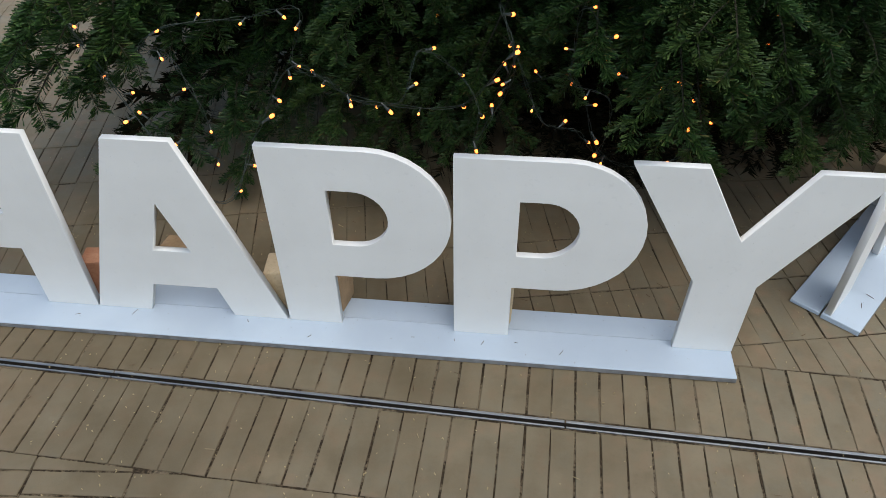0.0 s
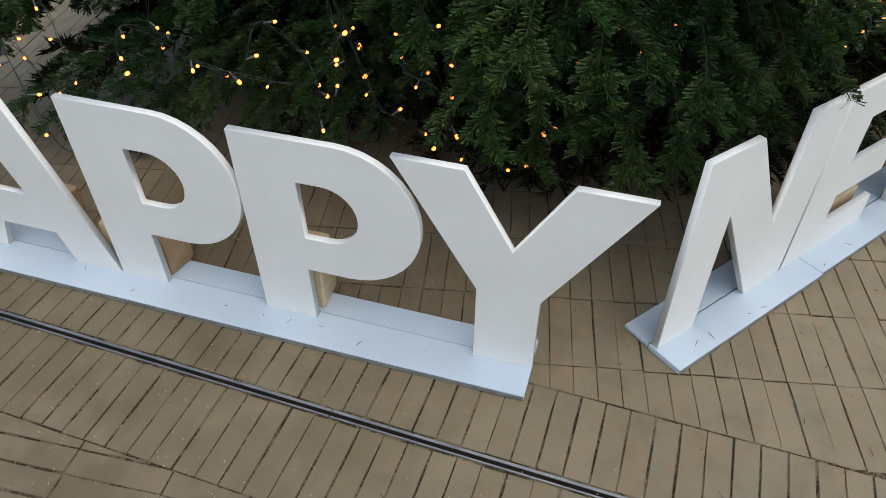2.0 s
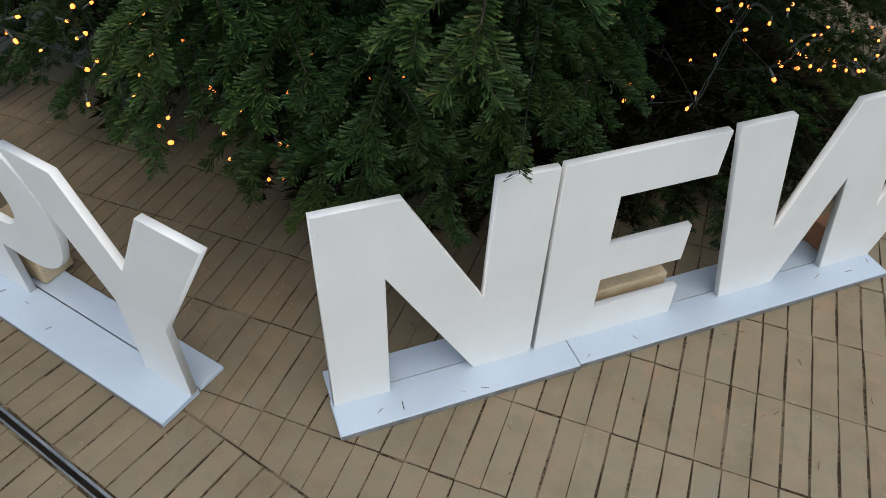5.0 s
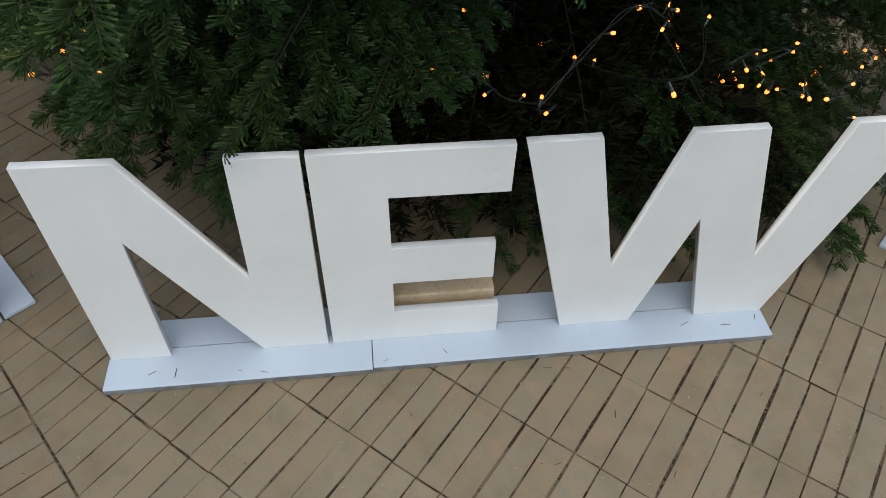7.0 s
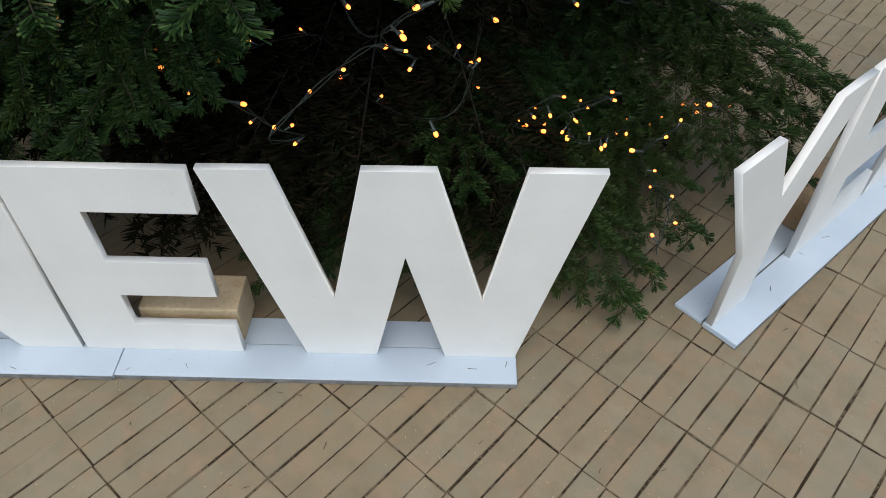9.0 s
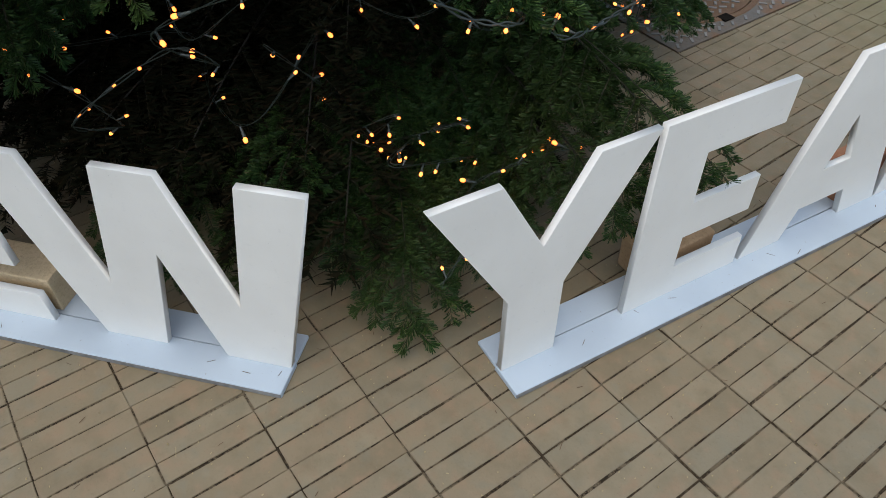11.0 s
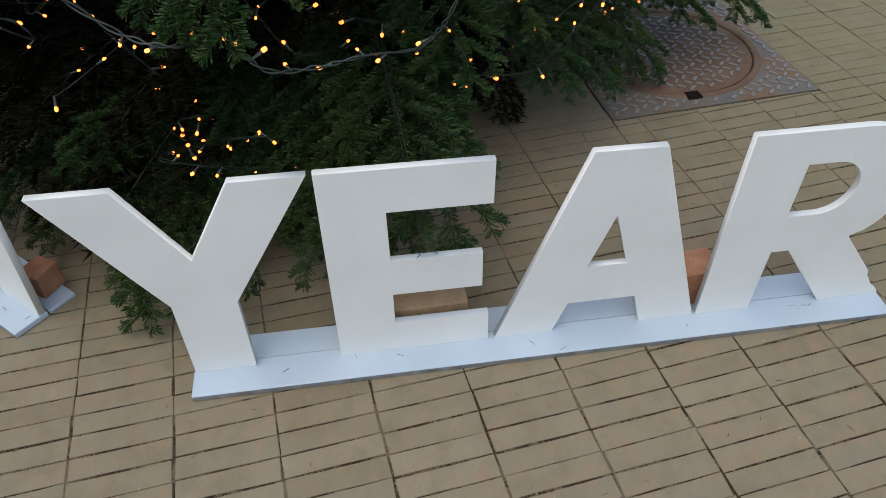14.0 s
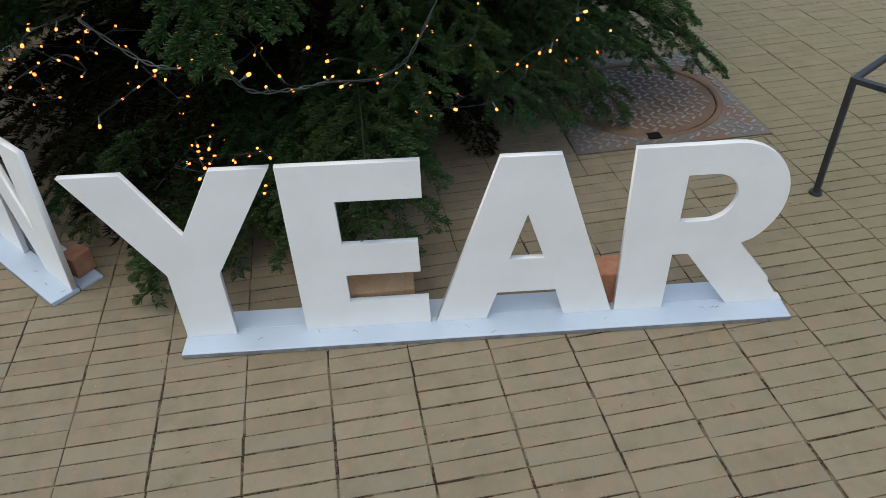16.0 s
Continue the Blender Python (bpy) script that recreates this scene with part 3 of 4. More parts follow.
# branches whose tips reach out towards the letters
for tip, z0, kind in (((1.57, 1.80, 0.70), 0.95, 0), ((1.52, 1.76, 0.98), 1.25, 2), ((1.25, 1.70, 0.58), 0.9, 3), ((0.98, 1.78, 0.50), 0.9, 1),
                      ((0.32, 2.08, 0.44), 0.85, 0), ((2.64, 2.86, 0.34), 0.30, 2), ((2.58, 2.82, 0.14), 0.22, 0), ((2.55, 2.80, 0.30), 0.28, 3), ((1.90, 2.20, 0.14), 0.3, 2), ((2.08, 2.32, 0.16), 0.3, 0), ((2.28, 2.52, 0.16), 0.3, 4), ((2.42, 2.62, 0.24), 0.3, 2), ((2.45, 2.68, 0.40), 0.4, 1), ((2.66, 3.30, 0.30), 0.3, 1),
                      ((2.63, 3.14, 0.36), 0.3, 3), ((1.68, 4.80, 0.34), 0.7, 2), ((1.52, 4.92, 0.50), 0.85, 4), ((-0.05, 2.15, 0.42), 0.8, 3),
                      ((2.45, 2.95, 0.18), 0.22, 4), ((-0.70, 2.30, 0.55), 0.9, 1), ((-0.45, 2.35, 0.30), 0.6, 4), ((1.72, 2.02, 0.64), 0.95, 4),
                      ((1.45, 1.80, 0.52), 0.8, 1), ((2.30, 2.10, 1.20), 1.4, 0), ((2.08, 1.95, 1.18), 1.4, 2), ((1.60, 1.60, 1.05), 1.3, 4), ((0.70, 1.98, 0.60), 1.0, 2), ((0.05, 2.10, 0.70), 1.05, 4),
                      ((1.10, 1.72, 0.78), 1.1, 0), ((1.90, 2.20, 1.02), 1.3, 1), ((2.22, 2.47, 1.05), 1.3, 3),
                      ((2.60, 3.20, 0.26), 0.28, 4), ((2.62, 3.05, 0.95), 1.2, 0), ((2.36, 3.72, 0.62), 0.85, 2), ((1.90, 4.44, 0.42), 0.7, 1), ((-0.55, 2.25, 0.80), 1.15, 2)):
    limb_to(tip, z0, kind, rng.uniform(-8, 8), 4)
# hanging tips in front of the dark crown, and long low boughs over the paving
for tip, z0, kind in (((0.80, 1.66, 0.66), 1.1, 1), ((0.62, 1.86, 0.78), 1.15, 3), ((1.16, 1.70, 0.55), 1.0, 3), ((1.59, 1.64, 0.60), 1.0, 4), ((1.64, 1.62, 0.72), 1.05, 1), ((1.36, 1.66, 0.74), 1.1, 0), ((0.95, 1.64, 0.86), 1.2, 4),
                      ((-1.10, 2.27, 0.40), 0.8, 2), ((-0.95, 2.15, 0.62), 0.95, 0), ((-1.05, 2.45, 0.80), 1.1, 4), ((-0.80, 2.2, 0.80), 1.15, 1), ((-0.31, 2.20, 0.20), 0.55, 3), ((0.37, 2.0, 0.36), 0.7, 1), ((0.10, 2.10, 0.28), 0.6, 0), ((-0.62, 2.15, 0.28), 0.6, 2),
                      ((1.60, 5.08, 0.30), 0.8, 2), ((1.76, 4.62, 0.16), 0.6, 0), ((1.46, 5.02, 0.45), 0.85, 1), ((1.98, 4.32, 0.30), 0.7, 3), ((2.15, 4.10, 0.42), 0.75, 0)):
    limb_to(tip, z0, kind, rng.uniform(-8, 8), 4)
limb_to((2.93, 3.50, 0.40), 0.50, 9, 0, 0, False)
limb_to((1.655, 1.59, 0.665), 1.0, 9, 0, 0, False)
for tip, z0, kind in (((2.84, 3.52, 0.44), 0.55, 2), ((2.82, 3.62, 0.34), 0.45, 0), ((2.80, 3.42, 0.30), 0.4, 3)):
    limb_to(tip, z0, kind, 0, 4)
# a thick low bush of branches in the corner between two words
for tip, z0, kind in (((2.72, 2.98, 0.28), 0.06, 0), ((2.66, 2.86, 0.32), 0.08, 2), ((2.54, 2.74, 0.30), 0.06, 4), ((2.70, 3.12, 0.24), 0.06, 1), ((2.62, 2.94, 0.22), 0.04, 3), ((2.40, 2.66, 0.26), 0.05, 2), ((2.58, 3.04, 0.30), 0.08, 0),
                      ((2.46, 2.62, 0.18), 0.03, 1), ((2.62, 2.78, 0.16), 0.03, 2), ((2.74, 3.04, 0.18), 0.03, 4), ((2.32, 2.58, 0.34), 0.10, 0), ((2.80, 2.80, 0.36), 0.12, 3), ((2.76, 2.76, 0.26), 0.08, 1), ((2.70, 2.78, 0.20), 0.06, 4)):
    limb_to(tip, z0, kind, rng.uniform(-6, 6), 2)
for tip, z0, kind in (((2.62, 2.82, 0.27), 0.30, 1), ((2.58, 2.78, 0.33), 0.32, 3), ((2.50, 2.70, 0.30), 0.30, 2), ((2.57, 2.68, 0.30), 0.30, 0), ((2.63, 2.74, 0.24), 0.26, 4)):
    limb_to(tip, z0, kind, rng.uniform(-6, 6), 2)
count = 0
for level, (z0, reach, number, tipz) in enumerate(((0.42, 1.25, 12, 0.16), (0.65, 1.42, 14, 0.40), (0.90, 1.52, 16, 0.64), (1.15, 1.55, 16, 0.88), (1.45, 1.60, 17, 1.2), (1.8, 1.56, 16, 1.5), (2.3, 1.40, 13, 2.0),
                                                   (2.9, 1.05, 10, 2.65), (3.5, 0.85, 9, 3.3), (4.2, 0.62, 8, 4.1), (5.0, 0.42, 6, 5.0), (5.7, 0.22, 5, 5.85))):
    for k in range(number):
        a = 2 * math.pi * (k + 0.5 * (level % 2) + rng.uniform(-0.22, 0.22)) / number
        r = reach * rng.uniform(0.92, 1.04) * (0.87 if 1 < level < 7 and math.cos(a - radians(35)) > 0.72 else 1.0)
        facing = math.cos(a - radians(-42)) > -0.45
        fine = facing and 0 < level < 4
        here = math.degrees(math.remainder(a, 2 * math.pi))
        if level == 3 and -62 < here < -30:
            continue
        if level in (1, 2) and -62 < math.degrees(math.remainder(a, 2 * math.pi)) < -4:
            continue
        limb_to((TRUNK.x + r * math.cos(a), TRUNK.y + r * math.sin(a), tipz + rng.uniform(-0.07, 0.07)), z0 + rng.uniform(-0.06, 0.06), count % 5 if fine else 8 if level > 4 or not facing else 5 + count % 3, rng.uniform(-12, 12))
        count += 1


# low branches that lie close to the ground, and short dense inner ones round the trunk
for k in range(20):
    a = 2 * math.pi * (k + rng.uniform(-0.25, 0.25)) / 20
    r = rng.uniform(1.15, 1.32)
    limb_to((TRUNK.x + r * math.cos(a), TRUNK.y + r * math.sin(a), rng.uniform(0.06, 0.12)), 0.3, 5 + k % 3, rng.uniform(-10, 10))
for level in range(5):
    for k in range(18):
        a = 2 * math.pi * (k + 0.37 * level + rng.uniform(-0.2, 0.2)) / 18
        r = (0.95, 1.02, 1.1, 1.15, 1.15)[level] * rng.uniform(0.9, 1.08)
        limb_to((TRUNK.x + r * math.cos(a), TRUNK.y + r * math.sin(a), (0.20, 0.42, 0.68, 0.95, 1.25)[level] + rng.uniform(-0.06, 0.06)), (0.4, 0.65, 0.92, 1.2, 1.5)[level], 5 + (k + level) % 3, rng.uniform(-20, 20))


# an unseen dense tier added above the lower boughs, which keeps their inside dark
for k in range(22):
    a = 2 * math.pi * (k + rng.uniform(-0.2, 0.2)) / 22
    r = (1.64 if 200 < math.degrees(a) < 290 else 1.28) * rng.uniform(0.94, 1.03)
    limb_to((TRUNK.x + r * math.cos(a), TRUNK.y + r * math.sin(a), 1.14 + rng.uniform(-0.03, 0.08)), 1.32 + rng.uniform(-0.05, 0.1), 8, rng.uniform(-12, 12))
for k in range(16):
    a = radians(192 + 6.4 * k)
    r = rng.uniform(1.55, 1.86)
    limb_to((TRUNK.x + r * math.cos(a), TRUNK.y + r * math.sin(a), 1.22 + rng.uniform(-0.05, 0.12)), 1.42 + rng.uniform(-0.05, 0.1), 8, rng.uniform(-12, 12))
# limbs with the shade-coloured needles that fill the crown towards low x
for k in range(16):
    a = radians(176 + 2.6 * k)
    r = (1.55, 1.95, 1.75, 2.05)[k % 4]
    limb_to((TRUNK.x + r * math.cos(a), TRUNK.y + r * math.sin(a), (0.30, 0.45, 0.62, 0.80, 0.5)[k % 5]), (0.65, 0.8, 1.0, 1.15, 0.9)[k % 5], 5 + k % 3, rng.uniform(-15, 15))
# low shade-coloured branches on the side of the gap between two words
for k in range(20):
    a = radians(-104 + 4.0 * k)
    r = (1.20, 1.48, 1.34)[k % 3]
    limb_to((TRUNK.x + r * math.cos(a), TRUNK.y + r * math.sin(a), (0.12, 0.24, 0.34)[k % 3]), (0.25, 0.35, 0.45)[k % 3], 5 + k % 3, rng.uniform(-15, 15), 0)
# inner shade-coloured branches that fill the long side of the crown
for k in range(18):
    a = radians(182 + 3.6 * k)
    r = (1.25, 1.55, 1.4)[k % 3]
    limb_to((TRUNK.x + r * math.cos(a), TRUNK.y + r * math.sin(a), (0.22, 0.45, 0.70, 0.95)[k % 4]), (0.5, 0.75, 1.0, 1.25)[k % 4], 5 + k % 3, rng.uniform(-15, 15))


# ---- strings of lights ----
def smooth(points, each=10):
    pts = [Vector(p) for p in points]
    out = []
    for i in range(len(pts) - 1):
        a, b, c, d = pts[max(i - 1, 0)], pts[i], pts[i + 1], pts[min(i + 2, len(pts) - 1)]
        for k in range(each):
            t = k / each
            out.append(0.5 * (2 * b + (c - a) * t + (2 * a - 5 * b + 4 * c - d) * t * t + (3 * b - a - 3 * c + d) * t ** 3))
    return out + [pts[-1]]


def lathe(profile, sides=8):
    bm = bmesh.new()
    rings = [[bm.verts.new((r * math.cos(2 * math.pi * k / sides), r * math.sin(2 * math.pi * k / sides), z)) for k in range(sides)] for r, z in profile]
    for u, v in zip(rings, rings[1:]):
        for k in range(sides):
            bm.faces.new((u[k], u[(k + 1) % sides], v[(k + 1) % sides], v[k])).smooth = True
    bm.faces.new(rings[0][::-1])
    bm.faces.new(rings[-1])
    me = bpy.data.meshes.new("socket")
    bm.to_mesh(me)
    bm.free()
    return me


SOCKET_ME = lathe(((0.0022, 0.0), (0.0034, 0.004), (0.0034, 0.017), (0.0046, 0.019), (0.0046, 0.026), (0.004, 0.028)))
SOCKET_ME.materials.append(SOCKET)
BULB_ME = lathe(((0.0036, 0.0282), (0.0050, 0.031), (0.0055, 0.035), (0.0044, 0.0395), (0.0016, 0.0415)))
BULB_ME.materials.append(GLOW)


def light_string(points, gap, seed, label, cable=None, thick=0.0026):
    rng = random.Random(seed)
    line = smooth(points)
    thing = empty("light_string", Matrix.Identity(4), label, "string lights", "strings of lights")
    for k in range(2):
        tw = [p + 0.0035 * Vector((math.cos(i * 0.9 + math.pi * k), math.sin(i * 0.9 + math.pi * k), math.cos(i * 0.7 + math.pi * k))) for i, p in enumerate(line)]
        part("cable", tube(tw, thick, 5), cable or WIRE, thing)
    run, due = 0.0, gap * 0.5
    for a, b in zip(line, line[1:]):
        d = (b - a).length
        while run + d >= due:
            p = a.lerp(b, (due - run) / d)
            w = Vector((rng.uniform(-1, 1), rng.uniform(-1, 1), rng.uniform(-1.1, 0.7))).normalized()
            m = Matrix.Translation(p) @ w.to_track_quat("Z", "Y").to_matrix().to_4x4()
            s = part("socket", SOCKET_ME, None, thing)
            s.matrix_basis = m @ Matrix.Scale(rng.choice((0.7, 0.8, 0.85, 0.95, 1.15)), 4)
            part("bulb", BULB_ME, None, s, "glowing warm bulb")
            due += gap * rng.uniform(0.75, 1.25)
        run += d
    return thing


light_string([(-0.9, 2.2, 0.75), (-0.42, 1.70, 0.31), (-0.28, 1.85, 0.42), (-0.13, 1.74, 0.68), (0.02, 1.83, 0.53), (0.31, 1.88, 0.46), (0.45, 1.79, 0.67), (0.48, 2.03, 0.43), (0.66, 1.95, 0.5), (0.75, 1.89, 0.27),
              (0.90, 1.86, 0.22), (1.01, 1.82, 0.31), (1.0, 1.77, 0.466), (1.04, 1.99, 0.5), (1.35, 1.95, 0.62)], 0.115, 1, "warm light string hanging in the lower fir branches", DARK_WIRE, 0.0013)
light_string([(1.35, 1.95, 0.75), (1.72, 2.25, 0.52), (1.80, 2.34, 0.42), (1.93, 2.34, 0.46), (1.94, 2.24, 0.52), (2.0, 2.5, 0.66), (2.07, 2.59, 0.62), (2.12, 2.45, 0.77), (2.3, 2.7, 0.9)], 0.10, 2, "warm light string between dark fir branches", DARK_WIRE, 0.0016)
light_string([(1.95, 2.75, 0.57), (2.10, 3.04, 0.24), (2.19, 2.96, 0.28), (2.14, 2.88, 0.33), (2.22, 3.0, 0.40), (2.13, 2.93, 0.27), (2.31, 3.17, 0.36), (2.20, 3.10, 0.29), (2.38, 2.88, 0.38), (2.33, 3.34, 0.20), (2.45, 3.36, 0.27), (2.55, 3.39, 0.34), (2.45, 3.1, 0.27), (2.62, 2.95, 0.27), (2.67, 2.83, 0.21)], 0.07, 3,
             "bundled warm light string lying on low branches", DARK_WIRE, 0.0014)
light_string([(2.58, 2.80, 0.98), (2.63, 2.93, 0.88), (2.66, 3.03, 0.85), (2.58, 3.13, 0.82), (2.60, 3.21, 0.735), (2.58, 3.33, 0.715), (2.555, 3.45, 0.715), (2.49, 3.58, 0.68), (2.40, 3.66, 0.67), (2.30, 3.74, 0.70), (2.2, 3.9, 0.95)], 0.085, 4,
             "warm light string draped between fir branch tips")
light_string([(2.05, 3.3, 0.62), (2.32, 3.72, 0.60), (2.32, 3.75, 0.45), (2.1, 4.0, 0.42), (1.95, 4.3, 0.5), (1.8, 4.5, 0.35), (1.9, 4.6, 0.6)], 0.10, 5, "warm light string deep in the fir", DARK_WIRE, 0.0016)
light_string([(-0.69, 1.96, 0.55), (-0.65, 1.99, 0.45), (-0.59, 1.96, 0.38), (-0.55, 1.97, 0.35), (-0.49, 1.97, 0.30), (-0.41, 1.89, 0.32), (-0.43, 1.89, 0.49), (-0.52, 1.99, 0.61), (-0.58, 1.94, 0.64), (-0.48, 1.92, 0.72), (-0.27, 1.96, 0.72), (-0.11, 1.88, 0.77), (-0.16, 1.93, 0.59), (-0.06, 1.87, 0.57), (0.01, 1.87, 0.50), (0.14, 1.80, 0.53), (0.20, 1.84, 0.66), (0.31, 1.84, 0.58), (0.36, 1.80, 0.49), (0.35, 1.82, 0.37), (0.44, 1.80, 0.56), (0.44, 1.74, 0.69), (0.41, 1.81, 0.79), (0.52, 1.78, 0.49), (0.57, 1.74, 0.46), (0.62, 1.70, 0.47), (0.71, 1.77, 0.35), (0.71, 1.73, 0.54), (0.61, 1.77, 0.58), (0.61, 1.79, 0.65), (0.63, 1.77, 0.79), (0.80, 1.76, 0.54), (0.89, 1.69, 0.61), (0.97, 1.72, 0.49)], 0.13, 6, "warm light string winding up and down the lower fir branches", DARK_WIRE, 0.0010)
for k, (z, r, seed) in enumerate(((0.55, 1.46, 21), (0.78, 1.46, 25), (1.0, 1.50, 22))):
    rr = random.Random(seed)
    ring = []
    for i in range(27):
        a = radians(-160 + i * 9.5)
        q = r * rr.uniform(0.66, 0.96)
        ring.append((TRUNK.x + q * math.cos(a), TRUNK.y + q * math.sin(a), z + rr.uniform(-0.17, 0.15)))
    light_string(ring, 0.17, seed, "warm light string wound round the fir", DARK_WIRE, 0.0011)


# ---- straw and needles lying about ----
def litter(name, label, material, number, region, z, length, width, seed):
    rng = random.Random(seed)
    verts, faces = [], []
    for _ in range(number):
        x, y = region(rng)
        a = rng.uniform(0, math.pi)
        ln, wd = length * rng.uniform(0.4, 1.2), width * rng.uniform(0.7, 1.3)
        c, s = math.cos(a), math.sin(a)
        k = len(verts)
        lift = rng.uniform(0.0, 0.004)
        for dx, dy, dz in ((-ln, -wd, 0), (ln, -wd, lift), (ln, wd, lift), (-ln, wd, 0), (-ln, 0, wd * 1.3), (ln, 0, wd * 1.3 + lift)):
            verts.append((x + dx * c - dy * s, y + dx * s + dy * c, z + dz))
        faces.extend(((k, k + 1, k + 5, k + 4), (k + 3, k + 4, k + 5, k + 2), (k, k + 4, k + 3), (k + 1, k + 2, k + 5)))
    ob = part(name, mesh_of(name, verts, faces, material))
    return tagged(ob, label, "litter", kind="stuff")


litter("straw", "bits of dry straw on the paving", STRAW, 60, lambda r: (r.uniform(-1, 4), r.uniform(0.8, 4.8)), 0.0035, 0.011, 0.0008, 3)
litter("dead_needles", "fallen fir needles scattered on the paving", LITTER, 900, lambda r: (TRUNK.x + r.gauss(0, 1.3), TRUNK.y + r.gauss(0, 1.4)), 0.0035, 0.009, 0.0008, 4)


litter("grit", "pale sand grit scattered over the joints", STRAW, 5000, lambda r: (r.uniform(-1.2, 4.4), r.uniform(0.5, 5.2)), 0.0005, 0.0022, 0.0014, 12)


def on_plank(foot, along, u0, u1):
    def spot(r):
        u, v = r.uniform(u0, u1), -r.uniform(0.01, 0.07)
        return foot[0] + along[0] * u - along[1] * v, foot[1] + along[1] * u + along[0] * v
    return spot


for foot, way, u0, u1, seed in ((HAPPY_FOOT, HAPPY_WAY, 0.0, 1.9, 7), (NEW_FOOT, NEW_WAY, 0.0, 1.6, 8), (YEAR_FOOT, YEAR_WAY, 0.05, 1.9, 9)):
    litter("plank_needles", "few fir needles lying on the plank", LITTER, 9, on_plank(foot, way, u0, u1), BT + 0.0005, 0.010, 0.0008, seed)


# ---- ground and paving ----
ground = part("ground", mesh_of("ground", [(-150, -150, -0.0065), (150, -150, -0.0065), (150, 150, -0.0065), (-150, 150, -0.0065)], [(0, 1, 2, 3)], FAR))
tagged(ground, "brown brick paving of the square", "ground", kind="structure")
bed = part("joint_bed", mesh_of("joint_bed", [(-2.9, -1.5, -0.0026), (5.9, -1.5, -0.0026), (5.9, 9.2, -0.0026), (-2.9, 9.2, -0.0026)], [(0, 1, 2, 3)], JOINT))
tagged(bed, "dark sand filling the paving joints", "sand", kind="structure")

LONG, WIDE, GAP, DEEP = 0.2495, 0.0642, 0.0039, 0.012


def brick_form(poly, z, tilt=(0, 0)):
    """Vertices and faces of a clinker with a chamfered top over a convex outline."""
    c = sum((Vector(p) for p in poly), Vector((0, 0))) / len(poly)
    worn = []
    for p, q in zip(poly, poly[1:] + poly[:1]):
        worn.append(p)
        d = Vector(q) - Vector(p)
        if d.length > 0.12:
            side = Vector((-d.y, d.x)).normalized()
            for f in (0.3, 0.68):
                worn.append(tuple(Vector(p) + d * (f + 0.12 * noise.noise(Vector((p[0] * 31, p[1] * 37, f * 9)))) + side * (0.0006 + 0.0022 * noise.noise(Vector((p[0] * 53 + f * 17, q[1] * 47, 3))))))
    poly, n = worn, len(worn)
    verts = []
    for inset, h in ((0, -DEEP), (0, -0.0014), (0.0013, 0.0)):
        for p in poly:
            v = Vector(p)
            d = c - v
            v = v + d.normalized() * min(inset * 1.4, d.length * 0.5)
            verts.append((v.x, v.y, z + h + tilt[0] * (v.x - c.x) + tilt[1] * (v.y - c.y)))
    faces = [tuple(range(2 * n, 3 * n))]
    for k in (0, n):
        faces += [(k + i, k + (i + 1) % n, k + n + (i + 1) % n, k + n + i) for i in range(n)]
    return verts, faces


def clip(poly, nx, ny, c, keep_over):
    """Keeps the side of the line nx*x + ny*y = c."""
    s = 1 if keep_over else -1
    out = []
    for (x0, y0), (x1, y1) in zip(poly, poly[1:] + poly[:1]):
        a, b = s * (nx * x0 + ny * y0 - c), s * (nx * x1 + ny * y1 - c)
        if a >= 0:
            out.append((x0, y0))
        if (a >= 0) != (b >= 0):
            t = a / (a - b)
            out.append((x0 + t * (x1 - x0), y0 + t * (y1 - y0)))
    return out


def area(poly):
    return abs(sum(x0 * y1 - x1 * y0 for (x0, y0), (x1, y1) in zip(poly, poly[1:] + poly[:1]))) / 2


def brick_shape(seed):
    r = random.Random(seed)
    l, w = LONG - GAP, WIDE - GAP
    j = [(r.uniform(-0.0015, 0.0015), r.uniform(-0.0017, 0.0017)) for _ in range(4)]
    v, f = brick_form([(-l / 2 + j[0][0], -w / 2 + j[0][1]), (l / 2 + j[1][0], -w / 2 + j[1][1]), (l / 2 + j[2][0], w / 2 + j[2][1]), (-l / 2 + j[3][0], w / 2 + j[3][1])], 0.0)
    return mesh_of("brick", v, f, BRICK)


SHAPES = [brick_shape(s) for s in range(8)]


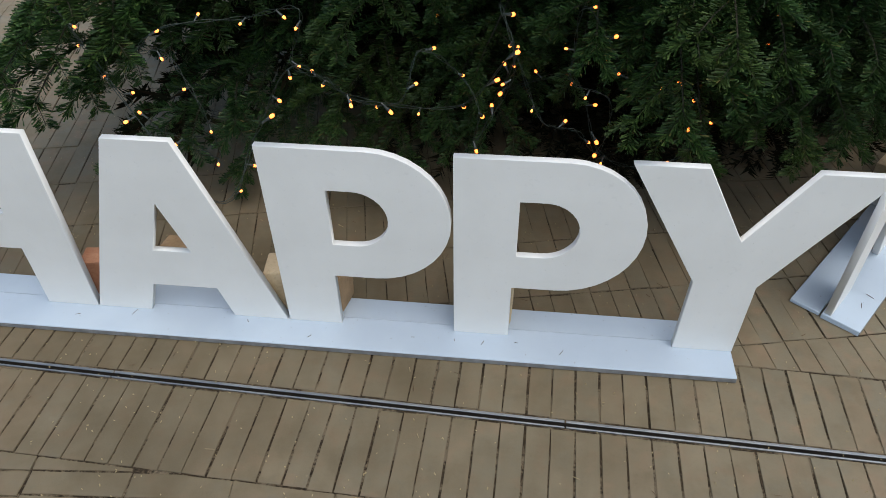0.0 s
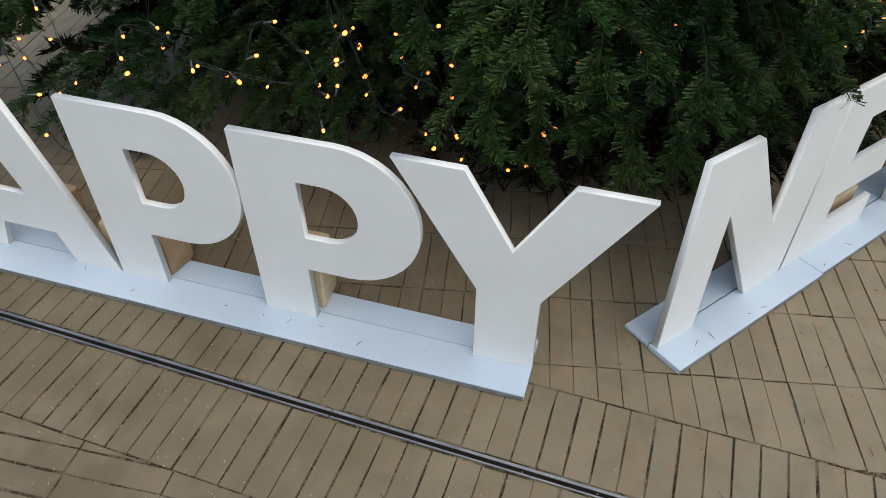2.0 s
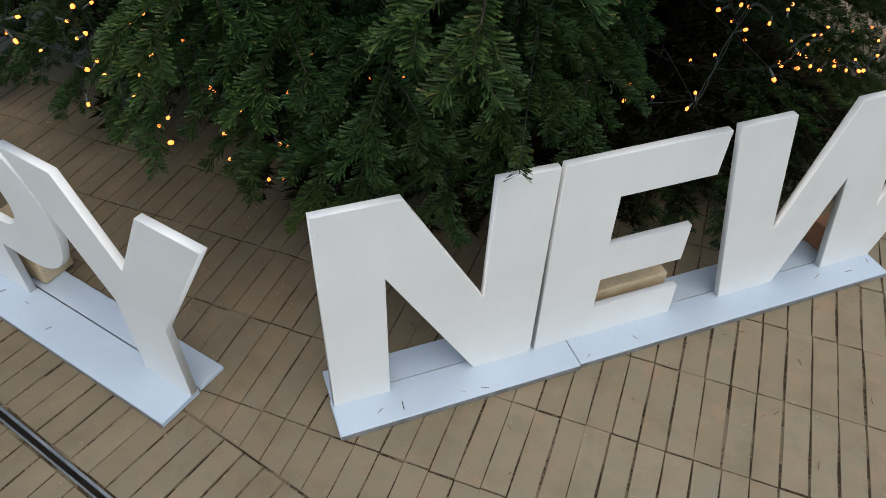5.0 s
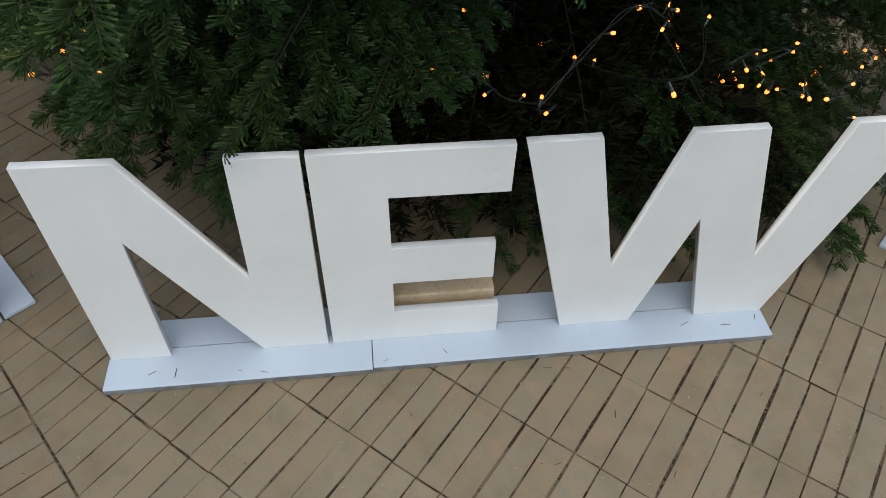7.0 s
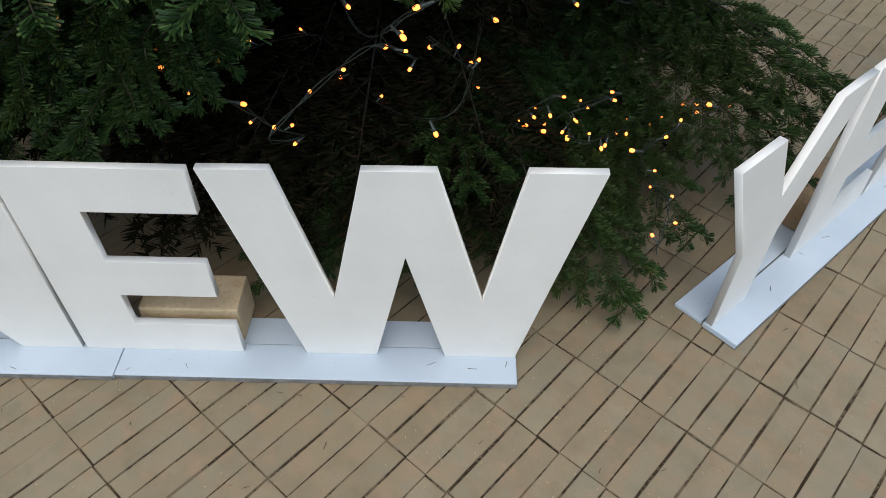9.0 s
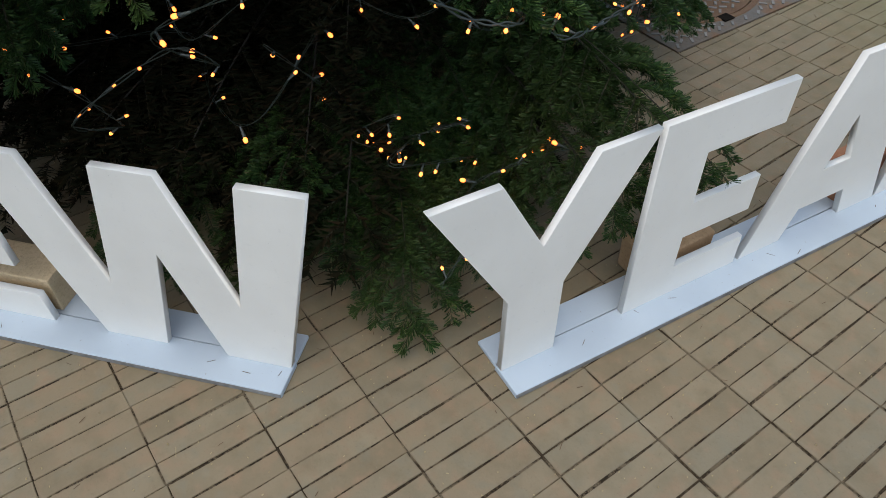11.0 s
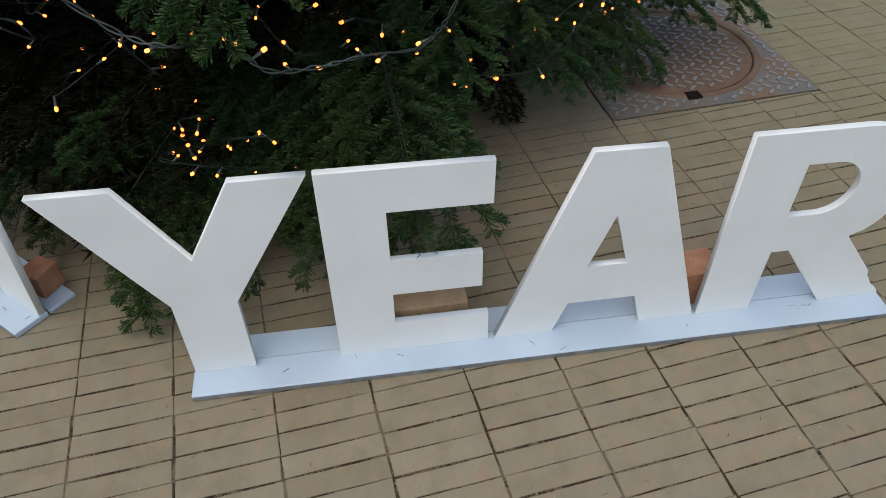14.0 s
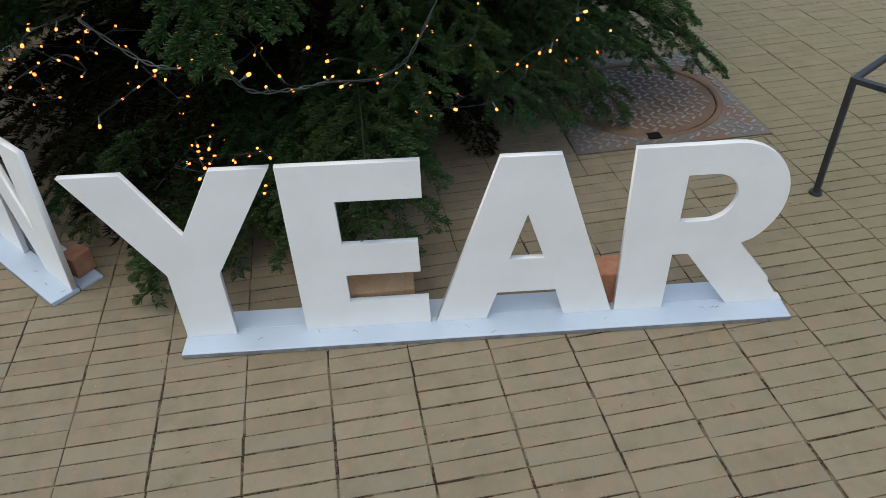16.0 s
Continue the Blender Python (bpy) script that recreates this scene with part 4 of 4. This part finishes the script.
def paving(name, label, origin, angle, rows, cols, lines, near, pitch, holes=(), fan=0.0):
    """Clinkers laid on a grid: long sides along the local x. lines: (nx, ny, c, keep_over) that bound the field."""
    r = random.Random(len(name) * 7 + int(origin[0] * 100))
    thing = empty(name, Matrix.Identity(4), label, "paving", kind="structure")
    ca, sa = math.cos(angle), math.sin(angle)
    verts, faces, singles = [], [], []
    l, w = (LONG - GAP) / 2, (pitch - GAP) / 2
    narrow = (pitch - GAP) / (WIDE - GAP)
    for i in range(*cols):
        slip = r.uniform(-0.0025, 0.0025)
        for j in range(*rows):
            stretch = 1.0 if not fan else 1.008 if i >= 1 else 0.993
            swing = fan * min(max(i, 0), 9)
            x, y = ((i + 0.5) * stretch - (0.015 if stretch > 1 else 0)) * LONG + r.uniform(-0.0016, 0.0016), (j + 0.5) * pitch + r.uniform(-0.001, 0.001) + slip
            if fan:
                y += 0.008 if j < 12 else 0.0363 - 0.0024 * (j + 0.5)
            x -= swing * y
            cx, cy = origin[0] + ca * x - sa * y, origin[1] + sa * x + ca * y
            turn = angle + swing + r.uniform(-0.006, 0.006)
            c2, s2 = math.cos(turn), math.sin(turn)
            poly = [(cx + c2 * a - s2 * b, cy + s2 * a + c2 * b) for a, b in ((-l * stretch, -w), (l * stretch, -w), (l * stretch, w), (-l * stretch, w))]
            whole = area(poly)
            for nx, ny, c, over in lines:
                poly = clip(poly, nx, ny, c, over) if poly else poly
            pieces = [poly] if poly else []
            for hx, hy, hr in holes:
                if abs(cx - hx) < hr + 0.15 and abs(cy - hy) < hr + 0.15:
                    x0, x1, y0, y1 = hx - hr, hx + hr, hy - hr, hy + hr
                    band = clip(clip(poly, 0, 1, y0, True), 0, 1, y1, False)
                    pieces = [clip(poly, 0, 1, y1 + 0.004, True), clip(poly, 0, 1, y0 - 0.004, False), clip(band, 1, 0, x1 + 0.004, True), clip(band, 1, 0, x0 - 0.004, False)]
            for shape in pieces:
                if len(shape) < 3 or area(shape) < 0.0006:
                    continue
                z, tilt = r.uniform(-0.0014, 0.0012), (r.uniform(-0.007, 0.007), r.uniform(-0.01, 0.01))
                if area(shape) > whole * 0.999 and near(cx, cy):
                    singles.append(pose(cx, cy, z, math.degrees(tilt[1]), math.degrees(tilt[0]), math.degrees(turn)) @ Matrix.Diagonal((stretch, narrow, 1, 1)))
                else:
                    v, f = brick_form(shape, z, tilt)
                    k = len(verts)
                    verts.extend(v)
                    faces.extend(tuple(q + k for q in face) for face in f)
    if verts:
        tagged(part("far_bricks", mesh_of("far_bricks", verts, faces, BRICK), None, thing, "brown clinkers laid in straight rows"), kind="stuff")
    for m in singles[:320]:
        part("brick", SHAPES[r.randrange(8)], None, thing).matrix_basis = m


# the square: rows of clinkers, their long sides along y
paving("pavement_square", "brown clinker paving laid in straight stacked rows", (2.717, 2.574), radians(91.2), (-54, 92), (-10, 27),
       [(SN.x, SN.y, SEAM_N + 0.003, True)], lambda x, y: 1.15 < x < 3.45 and abs((y - 1.05) - 0.83 * (x - 1.4)) < 0.62 or 2.95 < x < 3.6 and 2.8 < y < 4.6, 0.0637, [(MH[0], MH[1], 0.452)], 0.0035)
# one course on each side of the drain
near_strip = lambda x, y: -1.15 < x < 2.1
o = SE * 0.110 + SN * (RAIL_N + 0.0155)
paving("pavement_border_inner", "single course of brown clinkers beside the steel slot", (o.x, o.y), STRIP_A + math.pi / 2, (-110, 70), (0, 1), [(SN.x, SN.y, SEAM_N - 0.002, False)], near_strip, 0.0621)
o = SE * 0.107 + SN * (RAIL_N - 0.0160 - LONG)
paving("pavement_border_outer", "single course of brown clinkers beside the steel slot", (o.x, o.y), STRIP_A + math.pi / 2, (-110, 70), (0, 1), [(SN.x, SN.y, EDGE_N, True)], near_strip, 0.0625)
paving("pavement_walk", "brown clinker paving laid lengthwise beyond the border", (-0.065, 0.907), radians(-6.0), (-46, 26), (-16, 28), [(SN.x, SN.y, EDGE_N - 0.004, False)], lambda x, y: -1.0 < x < 0.9 and y > 0.45, 0.066)
